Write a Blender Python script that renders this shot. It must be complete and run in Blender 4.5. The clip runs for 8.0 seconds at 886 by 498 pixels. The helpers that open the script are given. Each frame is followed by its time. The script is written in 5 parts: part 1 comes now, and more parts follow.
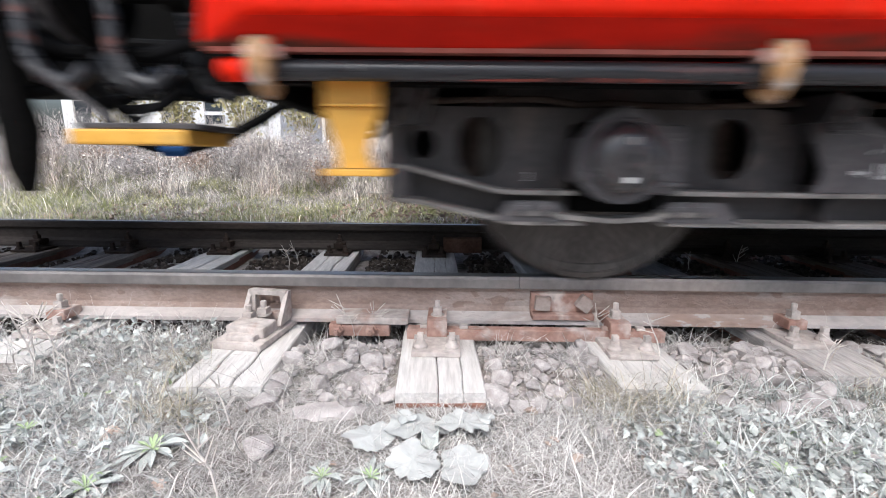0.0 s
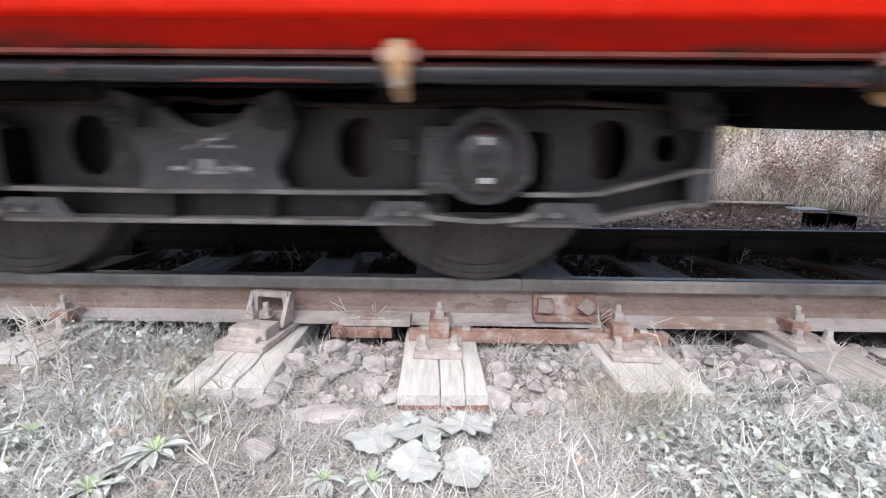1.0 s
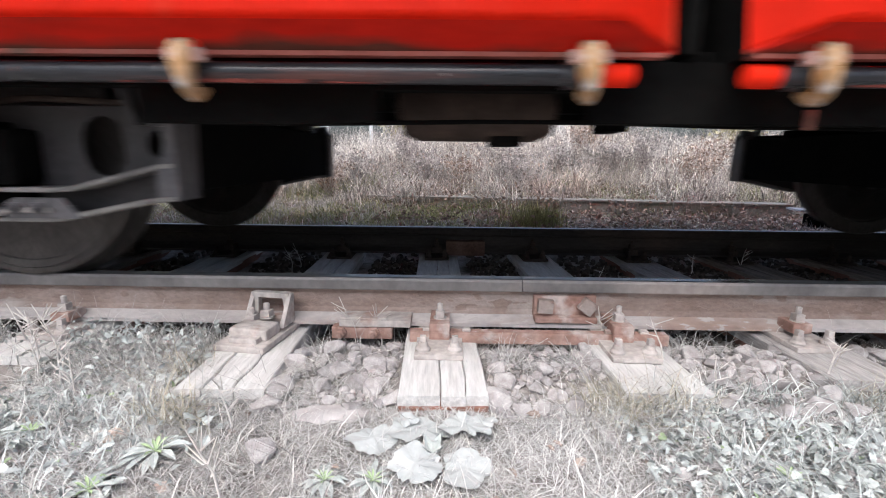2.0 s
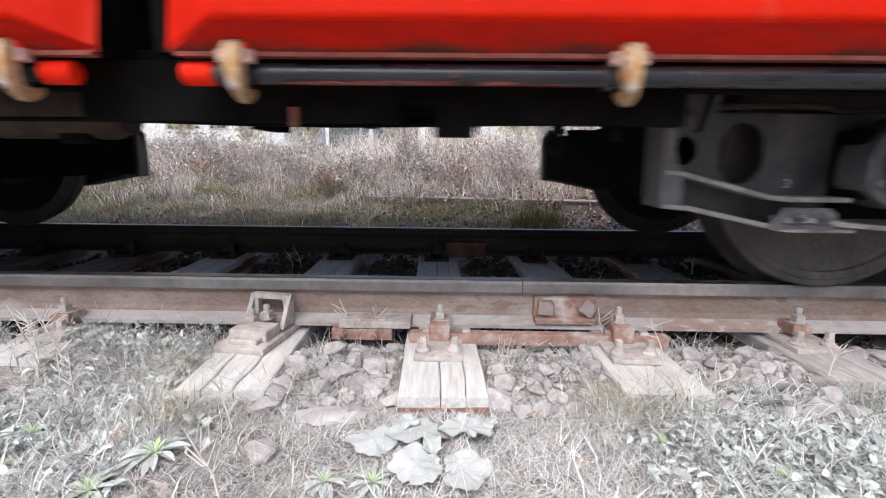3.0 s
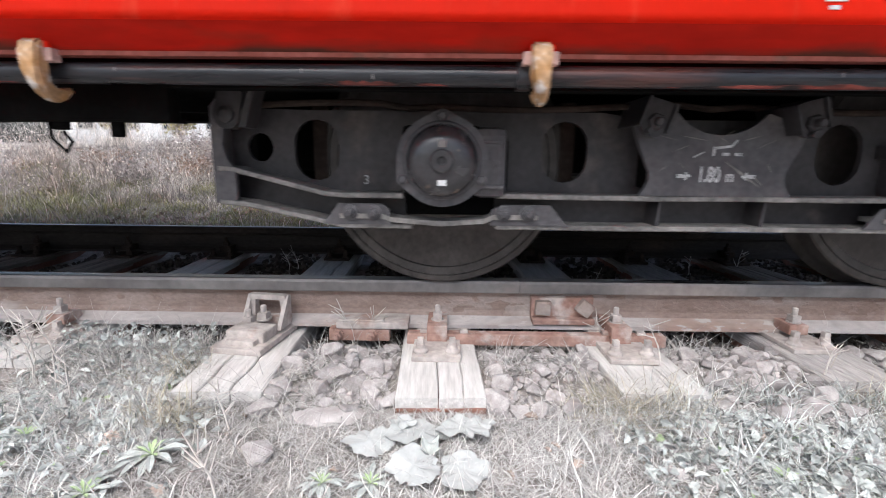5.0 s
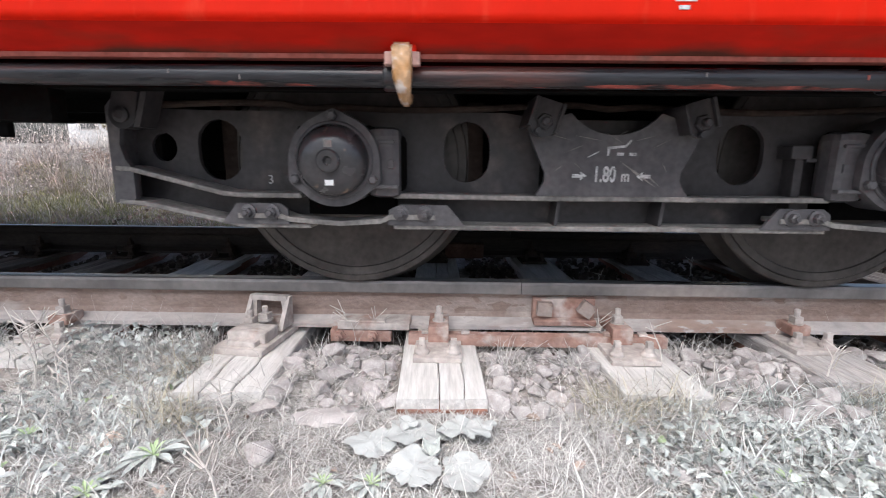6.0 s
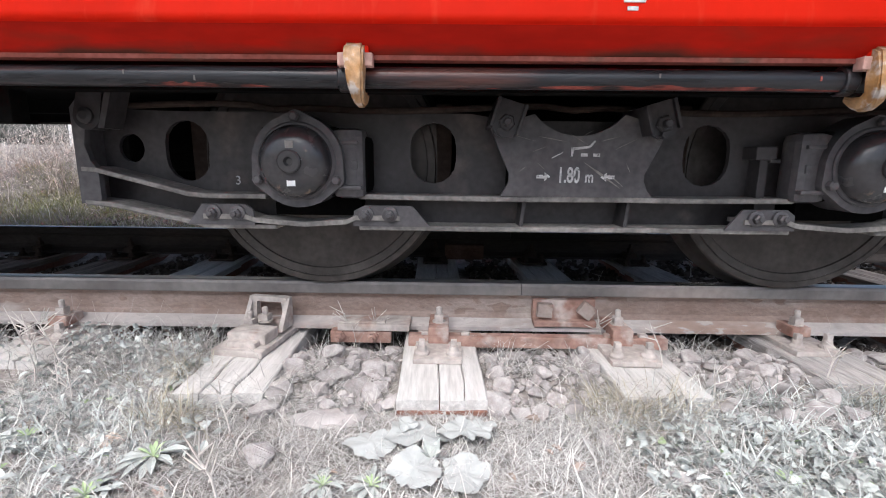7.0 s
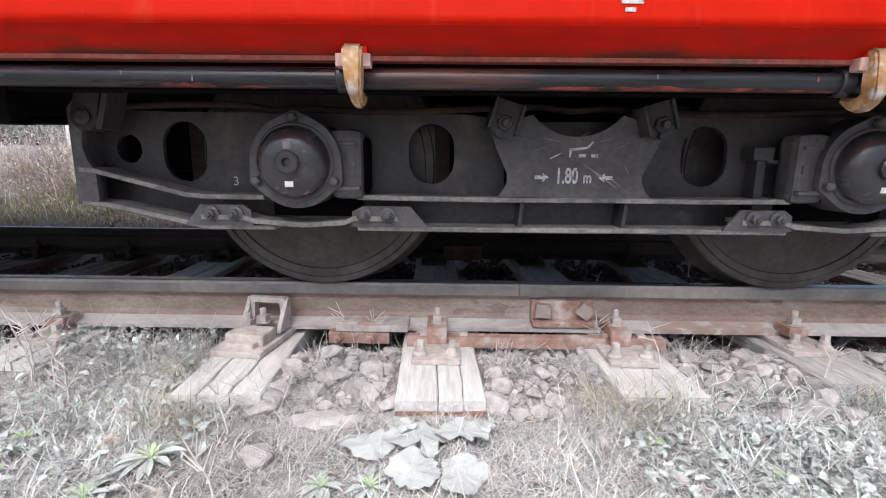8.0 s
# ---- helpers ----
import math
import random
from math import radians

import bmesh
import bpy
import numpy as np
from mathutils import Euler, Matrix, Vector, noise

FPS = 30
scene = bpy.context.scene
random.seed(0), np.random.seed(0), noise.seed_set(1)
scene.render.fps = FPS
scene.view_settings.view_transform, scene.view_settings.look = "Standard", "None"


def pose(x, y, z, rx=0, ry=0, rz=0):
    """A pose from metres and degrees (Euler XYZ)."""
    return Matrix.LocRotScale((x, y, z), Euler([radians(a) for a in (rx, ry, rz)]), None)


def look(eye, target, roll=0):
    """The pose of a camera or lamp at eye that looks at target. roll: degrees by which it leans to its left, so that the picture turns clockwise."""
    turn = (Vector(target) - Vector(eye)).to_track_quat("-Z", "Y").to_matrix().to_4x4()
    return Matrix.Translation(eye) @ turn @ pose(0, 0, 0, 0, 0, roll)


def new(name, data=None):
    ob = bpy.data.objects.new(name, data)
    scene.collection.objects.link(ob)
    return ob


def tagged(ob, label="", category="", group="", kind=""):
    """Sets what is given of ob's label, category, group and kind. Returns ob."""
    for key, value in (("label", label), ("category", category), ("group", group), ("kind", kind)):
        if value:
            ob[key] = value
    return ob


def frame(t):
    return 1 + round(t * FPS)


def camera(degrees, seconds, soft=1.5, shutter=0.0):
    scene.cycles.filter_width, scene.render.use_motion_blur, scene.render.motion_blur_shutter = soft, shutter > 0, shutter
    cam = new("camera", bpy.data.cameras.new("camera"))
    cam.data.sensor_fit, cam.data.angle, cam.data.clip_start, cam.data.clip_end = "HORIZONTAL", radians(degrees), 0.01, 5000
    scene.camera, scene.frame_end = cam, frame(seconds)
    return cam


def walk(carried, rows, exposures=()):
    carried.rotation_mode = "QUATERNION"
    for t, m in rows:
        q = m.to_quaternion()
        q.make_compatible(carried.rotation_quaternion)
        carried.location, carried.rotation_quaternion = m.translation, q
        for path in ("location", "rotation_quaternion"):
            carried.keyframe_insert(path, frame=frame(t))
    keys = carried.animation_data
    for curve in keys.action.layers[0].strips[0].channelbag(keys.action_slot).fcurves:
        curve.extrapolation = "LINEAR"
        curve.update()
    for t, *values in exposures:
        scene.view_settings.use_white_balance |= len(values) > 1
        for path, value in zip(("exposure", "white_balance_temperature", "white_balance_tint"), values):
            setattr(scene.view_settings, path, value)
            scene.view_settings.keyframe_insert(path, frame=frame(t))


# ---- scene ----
cam = camera(88.1, 8.0, soft=1.0, shutter=0.75)


def aim(t, dx, dy):
    """The camera's pose: a fixed stand, swayed by small turns of the hand."""
    yaw, pitch = radians(0.7235) + dx / 810, radians(-10.83) + dy / 810
    eye = Vector((0.483, -1.815, 0.650))
    way = Vector((-math.sin(yaw) * math.cos(pitch), math.cos(yaw) * math.cos(pitch), math.sin(pitch)))
    return t, look(eye, eye + way, 0.59)


walk(cam, [aim(0, -3, -11.5), aim(0.5, -1, -9.5), aim(1, 1, -8), aim(1.5, 2, -7.5), aim(3, 2, -4.5), aim(3.5, 2, -4), aim(4, 0, -4),
           aim(4.5, -3, -4), aim(6, 0, -2), aim(6.5, 1, -1.5), aim(7, 0, 0), aim(7.5, 0, 0.7), aim(8, -3, 1.3)],
     exposures=[(0, 0.54, 5840, 7), (8, 0.54, 5840, 7)])

# ---- light: an overcast day ----
world = bpy.data.worlds.new("sky")
scene.world = world
world.use_nodes = True
wn = world.node_tree.nodes
sky = wn.new("ShaderNodeTexSky")
sky.sky_type, sky.sun_disc = "NISHITA", False
sky.sun_elevation, sky.sun_rotation = radians(59), radians(198)
sky.dust_density, sky.ozone_density, sky.air_density = 7.0, 1.0, 1.0
world.node_tree.links.new(sky.outputs[0], wn["Background"].inputs[0])
wn["Background"].inputs[1].default_value = 0.145
sun = new("sun", bpy.data.lights.new("sun", "SUN"))
sun.data.energy, sun.data.angle, sun.data.color = 1.4, radians(54), (1.0, 0.97, 0.94)
sun.matrix_world = look((-1.5, -4.5, 7.8), (0, 0, 0))

# ---- materials ----


def mat(name, low, high, scale=8.0, rough=0.8, metal=0.0, bump=0.2, fine=60.0, third=None, third_scale=2.5, third_at=0.58, per="", stretch=(1, 1, 1), spread=0.35, spec=0.4, grit=0.22, flake=0.0, splash=None):
    """Two tones mixed by coarse and fine noise, an optional third tone in patches, fine relief; per: a shade by 'island' or 'object';
    splash: (height, reach, colour) of ragged dirt thrown up along a bottom edge."""
    m = bpy.data.materials.new(name)
    m.use_nodes = True
    nt = m.node_tree
    n, lk = nt.nodes, nt.links.new
    bsdf = n["Principled BSDF"]
    co = n.new("ShaderNodeTexCoord")
    mp = n.new("ShaderNodeMapping")
    mp.inputs["Scale"].default_value = stretch
    lk(co.outputs["Object"], mp.inputs[0])

    def tex(sc, detail):
        t = n.new("ShaderNodeTexNoise")
        t.inputs["Scale"].default_value, t.inputs["Detail"].default_value = sc, detail
        lk(mp.outputs[0], t.inputs["Vector"])
        return t.outputs["Fac"]

    def ramp(src, a, b):
        r = n.new("ShaderNodeMapRange")
        r.inputs[1].default_value, r.inputs[2].default_value = a, b
        lk(src, r.inputs[0])
        return r.outputs[0]

    def mix(fac, a, b, kind="MIX"):
        x = n.new("ShaderNodeMix")
        x.data_type, x.blend_type = "RGBA", kind
        for src, i in ((fac, 0), (a, 6), (b, 7)):
            if isinstance(src, (tuple, float, int)):
                x.inputs[i].default_value = (*src, 1) if isinstance(src, tuple) else src
            else:
                lk(src, x.inputs[i])
        return x.outputs[2]

    coarse, grain = tex(scale, 5), tex(fine, 3)
    col = mix(ramp(coarse, 0.35, 0.65), low, high)
    if third:
        col = mix(ramp(tex(third_scale, 6), third_at, third_at + 0.12), col, third)
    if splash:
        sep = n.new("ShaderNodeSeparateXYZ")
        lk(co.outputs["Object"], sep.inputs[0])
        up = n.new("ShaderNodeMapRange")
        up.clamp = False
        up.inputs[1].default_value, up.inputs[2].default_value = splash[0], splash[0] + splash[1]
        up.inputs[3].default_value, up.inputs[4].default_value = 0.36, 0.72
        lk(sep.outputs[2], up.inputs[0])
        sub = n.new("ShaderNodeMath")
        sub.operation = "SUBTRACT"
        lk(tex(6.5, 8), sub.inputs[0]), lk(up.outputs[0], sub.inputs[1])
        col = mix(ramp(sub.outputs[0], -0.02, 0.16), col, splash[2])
    height = grain
    if flake:
        chips = ramp(tex(flake, 7), 0.56, 0.60)
        col = mix(chips, col, tuple(0.60 * a + 0.36 * b for a, b in zip(low, high)))
        ad = n.new("ShaderNodeMath")
        ad.operation = "SUBTRACT"
        lk(grain, ad.inputs[0]), lk(chips, ad.inputs[1])
        height = ad.outputs[0]
    g = n.new("ShaderNodeMapRange")
    g.inputs[1].default_value, g.inputs[2].default_value, g.inputs[3].default_value, g.inputs[4].default_value = 0.3, 0.7, 1 - grit, 1 + grit * 0.85
    lk(grain, g.inputs[0])
    hs = n.new("ShaderNodeHueSaturation")
    lk(col, hs.inputs["Color"])
    val = g.outputs[0]
    if per:
        if per == "island":
            src = n.new("ShaderNodeNewGeometry").outputs["Random Per Island"]
        else:
            src = n.new("ShaderNodeObjectInfo").outputs["Random"]
        r = n.new("ShaderNodeMapRange")
        r.inputs[3].default_value, r.inputs[4].default_value = 1 - spread, 1 + spread
        lk(src, r.inputs[0])
        mu = n.new("ShaderNodeMath")
        mu.operation = "MULTIPLY"
        lk(val, mu.inputs[0]), lk(r.outputs[0], mu.inputs[1])
        val = mu.outputs[0]
    lk(val, hs.inputs["Value"])
    lk(hs.outputs[0], bsdf.inputs["Base Color"])
    rr = n.new("ShaderNodeMapRange")
    rr.inputs[1].default_value, rr.inputs[2].default_value = 0.3, 0.7
    rr.inputs[3].default_value, rr.inputs[4].default_value = max(0.05, rough - 0.12), min(1, rough + 0.1)
    lk(coarse, rr.inputs[0])
    lk(rr.outputs[0], bsdf.inputs["Roughness"])
    bsdf.inputs["Metallic"].default_value = metal
    bsdf.inputs["Specular IOR Level"].default_value = spec
    if bump:
        b = n.new("ShaderNodeBump")
        b.inputs["Strength"].default_value, b.inputs["Distance"].default_value = bump, 0.01
        lk(height, b.inputs["Height"])
        lk(b.outputs[0], bsdf.inputs["Normal"])
    return m


M_RED = mat("red_paint", (0.80, 0.021, 0.004), (0.86, 0.025, 0.006), 1.2, 0.5, bump=0.008, fine=6, third=(0.86, 0.055, 0.022), third_scale=14, third_at=0.62, stretch=(1.6, 1, 0.10), spec=0.07, grit=0.04)
# Darker than M_RED: shade of the downward-leaning panel put into the paint, plus grime.
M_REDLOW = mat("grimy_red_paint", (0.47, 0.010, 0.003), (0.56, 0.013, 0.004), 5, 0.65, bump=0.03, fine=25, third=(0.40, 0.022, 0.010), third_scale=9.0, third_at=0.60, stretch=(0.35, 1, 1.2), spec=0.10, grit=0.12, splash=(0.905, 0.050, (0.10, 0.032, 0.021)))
M_LIP = mat("dusty_red_edge", (0.26, 0.075, 0.055), (0.36, 0.12, 0.095), 12, 0.8, bump=0.1, third=(0.17, 0.10, 0.075), third_scale=6, spec=0.15)
M_PIPE = mat("black_pipe_paint", (0.016, 0.017, 0.020), (0.036, 0.037, 0.042), 14, 0.34, bump=0.06, third=(0.16, 0.06, 0.045), third_scale=4.0, stretch=(0.22, 1, 3.5), third_at=0.56, spec=0.45)
M_REDWEAR = mat("worn_red_undercoat", (0.22, 0.055, 0.042), (0.36, 0.10, 0.08), 18, 0.7, bump=0.1, third=(0.035, 0.03, 0.03), third_scale=14, third_at=0.49, stretch=(0.5, 1, 1), spec=0.2)
M_FRAME = mat("dusty_black_steel", (0.036, 0.033, 0.035), (0.068, 0.0625, 0.0645), 5, 0.42, bump=0.10, fine=40, third=(0.13, 0.110, 0.100), third_scale=4, third_at=0.60, spec=0.42, grit=0.2)
M_CAST = mat("grey_dusty_casting", (0.076, 0.072, 0.077), (0.125, 0.118, 0.122), 6, 0.46, bump=0.12, fine=50, third=(0.19, 0.165, 0.148), third_scale=6, third_at=0.59, spec=0.4, grit=0.2)
M_EDGE = mat("dust_covered_steel", (0.15, 0.143, 0.135), (0.29, 0.273, 0.256), 9, 0.8, bump=0.12, spec=0.2, grit=0.25)
# Near-black: the shade beneath the wagon is put into this base colour.
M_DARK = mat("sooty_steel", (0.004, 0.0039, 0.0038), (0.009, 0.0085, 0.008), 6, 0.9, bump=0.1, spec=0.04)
M_CAP = mat("glossy_dark_casting", (0.034, 0.033, 0.036), (0.055, 0.053, 0.056), 10, 0.22, bump=0.08, third=(0.34, 0.23, 0.16), third_scale=17, third_at=0.66, spec=0.6, grit=0.16)
M_WHEEL = mat("brown_wheel_steel", (0.034, 0.029, 0.027), (0.056, 0.049, 0.046), 3, 0.36, bump=0.05, fine=60, spec=0.45, third=(0.085, 0.068, 0.057), third_scale=5, third_at=0.60, grit=0.18)
M_TYRE = mat("worn_tyre_steel", (0.058, 0.052, 0.049), (0.095, 0.086, 0.080), 6, 0.40, metal=0.3, bump=0.05, fine=40)
M_HOOK = mat("worn_ochre_paint", (0.40, 0.21, 0.075), (0.50, 0.32, 0.18), 26, 0.6, bump=0.25, third=(0.46, 0.41, 0.37), third_scale=30, third_at=0.50, grit=0.3)
M_PINK = mat("faded_pink_paint", (0.50, 0.30, 0.25), (0.58, 0.38, 0.33), 20, 0.75, bump=0.1)
M_YELLOW = mat("yellow_paint", (0.66, 0.34, 0.045), (0.72, 0.405, 0.07), 6, 0.5, bump=0.05, third=(0.46, 0.28, 0.08), third_scale=5, third_at=0.62, grit=0.08)
M_WHITE = mat("white_marking", (0.50, 0.50, 0.50), (0.66, 0.66, 0.66), 60, 0.7, bump=0.0, third=(0.07, 0.07, 0.07), third_scale=70, third_at=0.55)
M_STICKER = mat("white_sticker", (0.70, 0.70, 0.70), (0.78, 0.78, 0.78), 30, 0.5, bump=0.0, grit=0.05)
M_BLUE = mat("blue_coupling", (0.02, 0.08, 0.25), (0.03, 0.12, 0.33), 10, 0.5)
M_RUBBER = mat("black_rubber", (0.006, 0.006, 0.006), (0.012, 0.012, 0.013), 10, 0.85, spec=0.06)
M_RUST = mat("rusty_rail_web", (0.235, 0.165, 0.135), (0.36, 0.282, 0.248), 4, 0.9, bump=0.35, fine=60, third=(0.39, 0.335, 0.305), third_scale=2.2, third_at=0.54, grit=0.14, flake=15, stretch=(0.8, 1, 1.6))
# Dust, paler than the web: the light on the foot's slope is painted in.
M_FOOT = mat("dusty_rail_foot", (0.40, 0.36, 0.34), (0.55, 0.505, 0.485), 6, 0.95, bump=0.45, fine=30, third=(0.36, 0.262, 0.22), third_scale=2.0, third_at=0.55, grit=0.18, flake=30, stretch=(0.5, 1, 1))
M_HEAD = mat("grey_rail_head", (0.15, 0.138, 0.134), (0.235, 0.218, 0.210), 5, 0.5, metal=0.1, bump=0.12, fine=30, third=(0.35, 0.302, 0.278), third_scale=1.1, third_at=0.55, grit=0.14)
# Far rail: the wagon's shade is put into a darker rail colour.
M_SHADERAIL = mat("oily_dark_rail", (0.033, 0.028, 0.026), (0.062, 0.052, 0.047), 6, 0.75, bump=0.15, stretch=(0.4, 1, 1), third=(0.085, 0.06, 0.05), third_scale=2, spec=0.2)
M_DARKIRON = mat("oily_brown_iron", (0.035, 0.026, 0.022), (0.065, 0.048, 0.040), 12, 0.85, bump=0.2, spec=0.12)
M_DARKRUST = mat("oily_rust_brown", (0.10, 0.058, 0.044), (0.17, 0.105, 0.082), 10, 0.9, bump=0.2, spec=0.12)
M_RUSTFIT = mat("brown_rusty_iron", (0.29, 0.165, 0.13), (0.41, 0.275, 0.23), 14, 0.9, bump=0.4, fine=40, third=(0.52, 0.445, 0.41), third_scale=9, third_at=0.53, grit=0.2)
M_GREYFIT = mat("dusty_grey_iron", (0.40, 0.352, 0.325), (0.54, 0.49, 0.46), 14, 0.9, bump=0.35, fine=40, third=(0.36, 0.25, 0.21), third_scale=8, third_at=0.58, grit=0.18)
M_RAILTOP = mat("polished_rail", (0.20, 0.205, 0.22), (0.34, 0.35, 0.37), 6, 0.32, metal=0.8, bump=0.02, stretch=(0.15, 1, 1), third=(0.03, 0.03, 0.033), third_scale=1.2, third_at=0.52)
M_WOOD = mat("weathered_sleeper_wood", (0.55, 0.525, 0.505), (0.65, 0.628, 0.608), 5, 0.95, bump=0.4, fine=16, stretch=(6, 0.6, 6), third=(0.40, 0.36, 0.335), third_scale=2.5, third_at=0.60, grit=0.15)
M_WOODGREY = mat("grey_sleeper_wood", (0.36, 0.335, 0.32), (0.50, 0.47, 0.455), 7, 0.95, bump=0.6, fine=26, stretch=(7, 0.9, 7), third=(0.25, 0.22, 0.20), third_scale=3, third_at=0.6)
M_WOODDARK = mat("tarred_sleeper_wood", (0.16, 0.075, 0.05), (0.26, 0.13, 0.095), 8, 0.9, bump=0.3, third=(0.08, 0.06, 0.05), third_scale=5)
M_WOODOLD = mat("dirty_sleeper_wood", (0.19, 0.155, 0.13), (0.30, 0.255, 0.22), 5, 0.9, bump=0.4, fine=30, stretch=(6, 0.7, 6), third=(0.09, 0.07, 0.06), third_scale=4, spec=0.15)
M_STONE = mat("ballast_stone", (0.31, 0.278, 0.268), (0.46, 0.430, 0.418), 3, 0.92, bump=0.3, fine=22, grit=0.14, per="object", spread=0.24, third=(0.47, 0.445, 0.435), third_scale=5, third_at=0.58)
M_STONES = mat("ballast_gravel", (0.30, 0.27, 0.26), (0.46, 0.425, 0.41), 14, 0.9, bump=0.3, per="island", spread=0.35)
M_PALESTONES = mat("pale_gravel", (0.40, 0.37, 0.35), (0.58, 0.55, 0.53), 14, 0.9, bump=0.3, per="island", spread=0.4)
# Dirty gravel, darkened further: the wagon's shade is in its colour.
M_SHADESTONES = mat("oily_gravel", (0.045, 0.036, 0.031), (0.10, 0.083, 0.072), 14, 0.9, bump=0.3, per="island", spread=0.5, spec=0.12)
M_SOIL = mat("straw_littered_soil", (0.165, 0.145, 0.130), (0.37, 0.338, 0.315), 16, 0.95, bump=0.7, fine=90, third=(0.10, 0.085, 0.07), third_scale=6)
M_STRAW = mat("bleached_straw", (0.45, 0.43, 0.403), (0.63, 0.614, 0.588), 3, 0.9, bump=0, per="island", spread=0.45)
M_DRY = mat("dry_bank_grass", (0.54, 0.485, 0.435), (0.82, 0.775, 0.725), 1.2, 0.9, bump=0, per="island", spread=0.6, third=(0.56, 0.43, 0.35), third_scale=0.8, third_at=0.58)
M_GREYDRY = mat("grey_withered_stem", (0.33, 0.30, 0.285), (0.62, 0.58, 0.56), 2, 0.9, bump=0, per="island", spread=0.5)
M_OLIVE = mat("olive_grass", (0.25, 0.265, 0.11), (0.455, 0.45, 0.235), 2, 0.9, bump=0, per="island", spread=0.5)
M_OLIVESTRAW = mat("olive_straw", (0.32, 0.285, 0.205), (0.50, 0.46, 0.37), 3, 0.9, bump=0, per="island", spread=0.45)
M_LEAF = mat("frosted_green_leaf", (0.38, 0.40, 0.375), (0.56, 0.58, 0.56), 6, 0.8, bump=0.1, per="island", spread=0.46)
M_GREEN = mat("fresh_green_leaf", (0.30, 0.39, 0.20), (0.44, 0.52, 0.32), 10, 0.7, bump=0.05, per="island", spread=0.25)
M_PALE = mat("pale_dead_leaf", (0.43, 0.44, 0.425), (0.50, 0.51, 0.495), 9, 0.85, bump=0.12, third=(0.46, 0.43, 0.35), third_scale=5, third_at=0.64, grit=0.08)
M_BROWNLEAF = mat("brown_dead_leaf", (0.33, 0.24, 0.19), (0.54, 0.44, 0.375), 4, 0.9, bump=0, per="island", spread=0.5)
M_BUSHLEAF = mat("yellowing_leaf", (0.40, 0.36, 0.16), (0.52, 0.48, 0.30), 3, 0.8, bump=0, per="island", spread=0.4)
M_TWIG = mat("pale_twig", (0.54, 0.50, 0.465), (0.70, 0.66, 0.62), 9, 0.9, bump=0.1)
M_CONC = mat("old_concrete", (0.34, 0.33, 0.30), (0.46, 0.44, 0.41), 9, 0.9, bump=0.2, third=(0.22, 0.22, 0.17), third_scale=4)
M_RENDER = mat("white_rendered_wall", (0.72, 0.73, 0.74), (0.80, 0.80, 0.80), 1, 0.9, bump=0.05)
M_ROOF = mat("grey_roof", (0.16, 0.15, 0.15), (0.24, 0.22, 0.22), 2, 0.9)
M_GLASS = mat("dark_window_glass", (0.03, 0.04, 0.05), (0.05, 0.06, 0.07), 1, 0.1, bump=0)

# ---- mesh helpers ----


def box(bm, x0, x1, y0, y1, z0, z1, bevel=0.0):
    made = bmesh.ops.create_cube(bm, size=1)
    for v in made["verts"]:
        v.co = Vector(((x0 + x1) / 2 + v.co.x * (x1 - x0), (y0 + y1) / 2 + v.co.y * (y1 - y0), (z0 + z1) / 2 + v.co.z * (z1 - z0)))
    if bevel:
        edges = list({e for v in made["verts"] for e in v.link_edges})
        bmesh.ops.bevel(bm, geom=edges, offset=bevel, segments=2, affect="EDGES", profile=0.6)
    return made["verts"]


def turned(bm, profile, axis="y", at=(0, 0, 0), seg=40):
    """A lathe: profile of (radius, along) round the axis."""
    rings = []
    for r, a in profile:
        ring = []
        for i in range(seg):
            w = 2 * math.pi * i / seg
            u, v = r * math.cos(w), r * math.sin(w)
            p = {"y": (u, a, v), "x": (a, u, v), "z": (u, v, a)}[axis]
            ring.append(bm.verts.new(Vector(at) + Vector(p)))
        rings.append(ring)
    for a, b in zip(rings, rings[1:]):
        for i in range(seg):
            bm.faces.new((a[i], a[(i + 1) % seg], b[(i + 1) % seg], b[i]))
    for ring in (rings[0], rings[-1]):
        bm.faces.new(ring)


def plate(bm, outline, y0, y1, holes=(), plane="xz"):
    """A flat plate of an outline with holes, y0 to y1 thick across its plane."""
    edges = []
    for loop in (outline, *holes):
        vs = [bm.verts.new((a, y0, b) if plane == "xz" else (y0, a, b)) for a, b in loop]
        edges += [bm.edges.new((vs[i], vs[(i + 1) % len(vs)])) for i in range(len(vs))]
    faces = [g for g in bmesh.ops.triangle_fill(bm, edges=edges, use_beauty=True)["geom"] if isinstance(g, bmesh.types.BMFace)]
    ext = bmesh.ops.extrude_face_region(bm, geom=faces)["geom"]
    d = Vector((0, y1 - y0, 0)) if plane == "xz" else Vector((y1 - y0, 0, 0))
    for v in ext:
        if isinstance(v, bmesh.types.BMVert):
            v.co += d


def tube(bm, pts, r, seg=8):
    pts = [Vector(p) for p in pts]
    rings = []
    for i, p in enumerate(pts):
        t = (pts[min(i + 1, len(pts) - 1)] - pts[max(i - 1, 0)]).normalized()
        a = t.cross(Vector((0.13, 0.97, 0.21))).normalized()
        b = t.cross(a)
        rad = r[i] if isinstance(r, (list, tuple)) else r
        rings.append([bm.verts.new(p + rad * (math.cos(2 * math.pi * k / seg) * a + math.sin(2 * math.pi * k / seg) * b)) for k in range(seg)])
    for a, b in zip(rings, rings[1:]):
        for k in range(seg):
            bm.faces.new((a[k], a[(k + 1) % seg], b[(k + 1) % seg], b[k]))
    bm.faces.new(rings[0]), bm.faces.new(rings[-1])


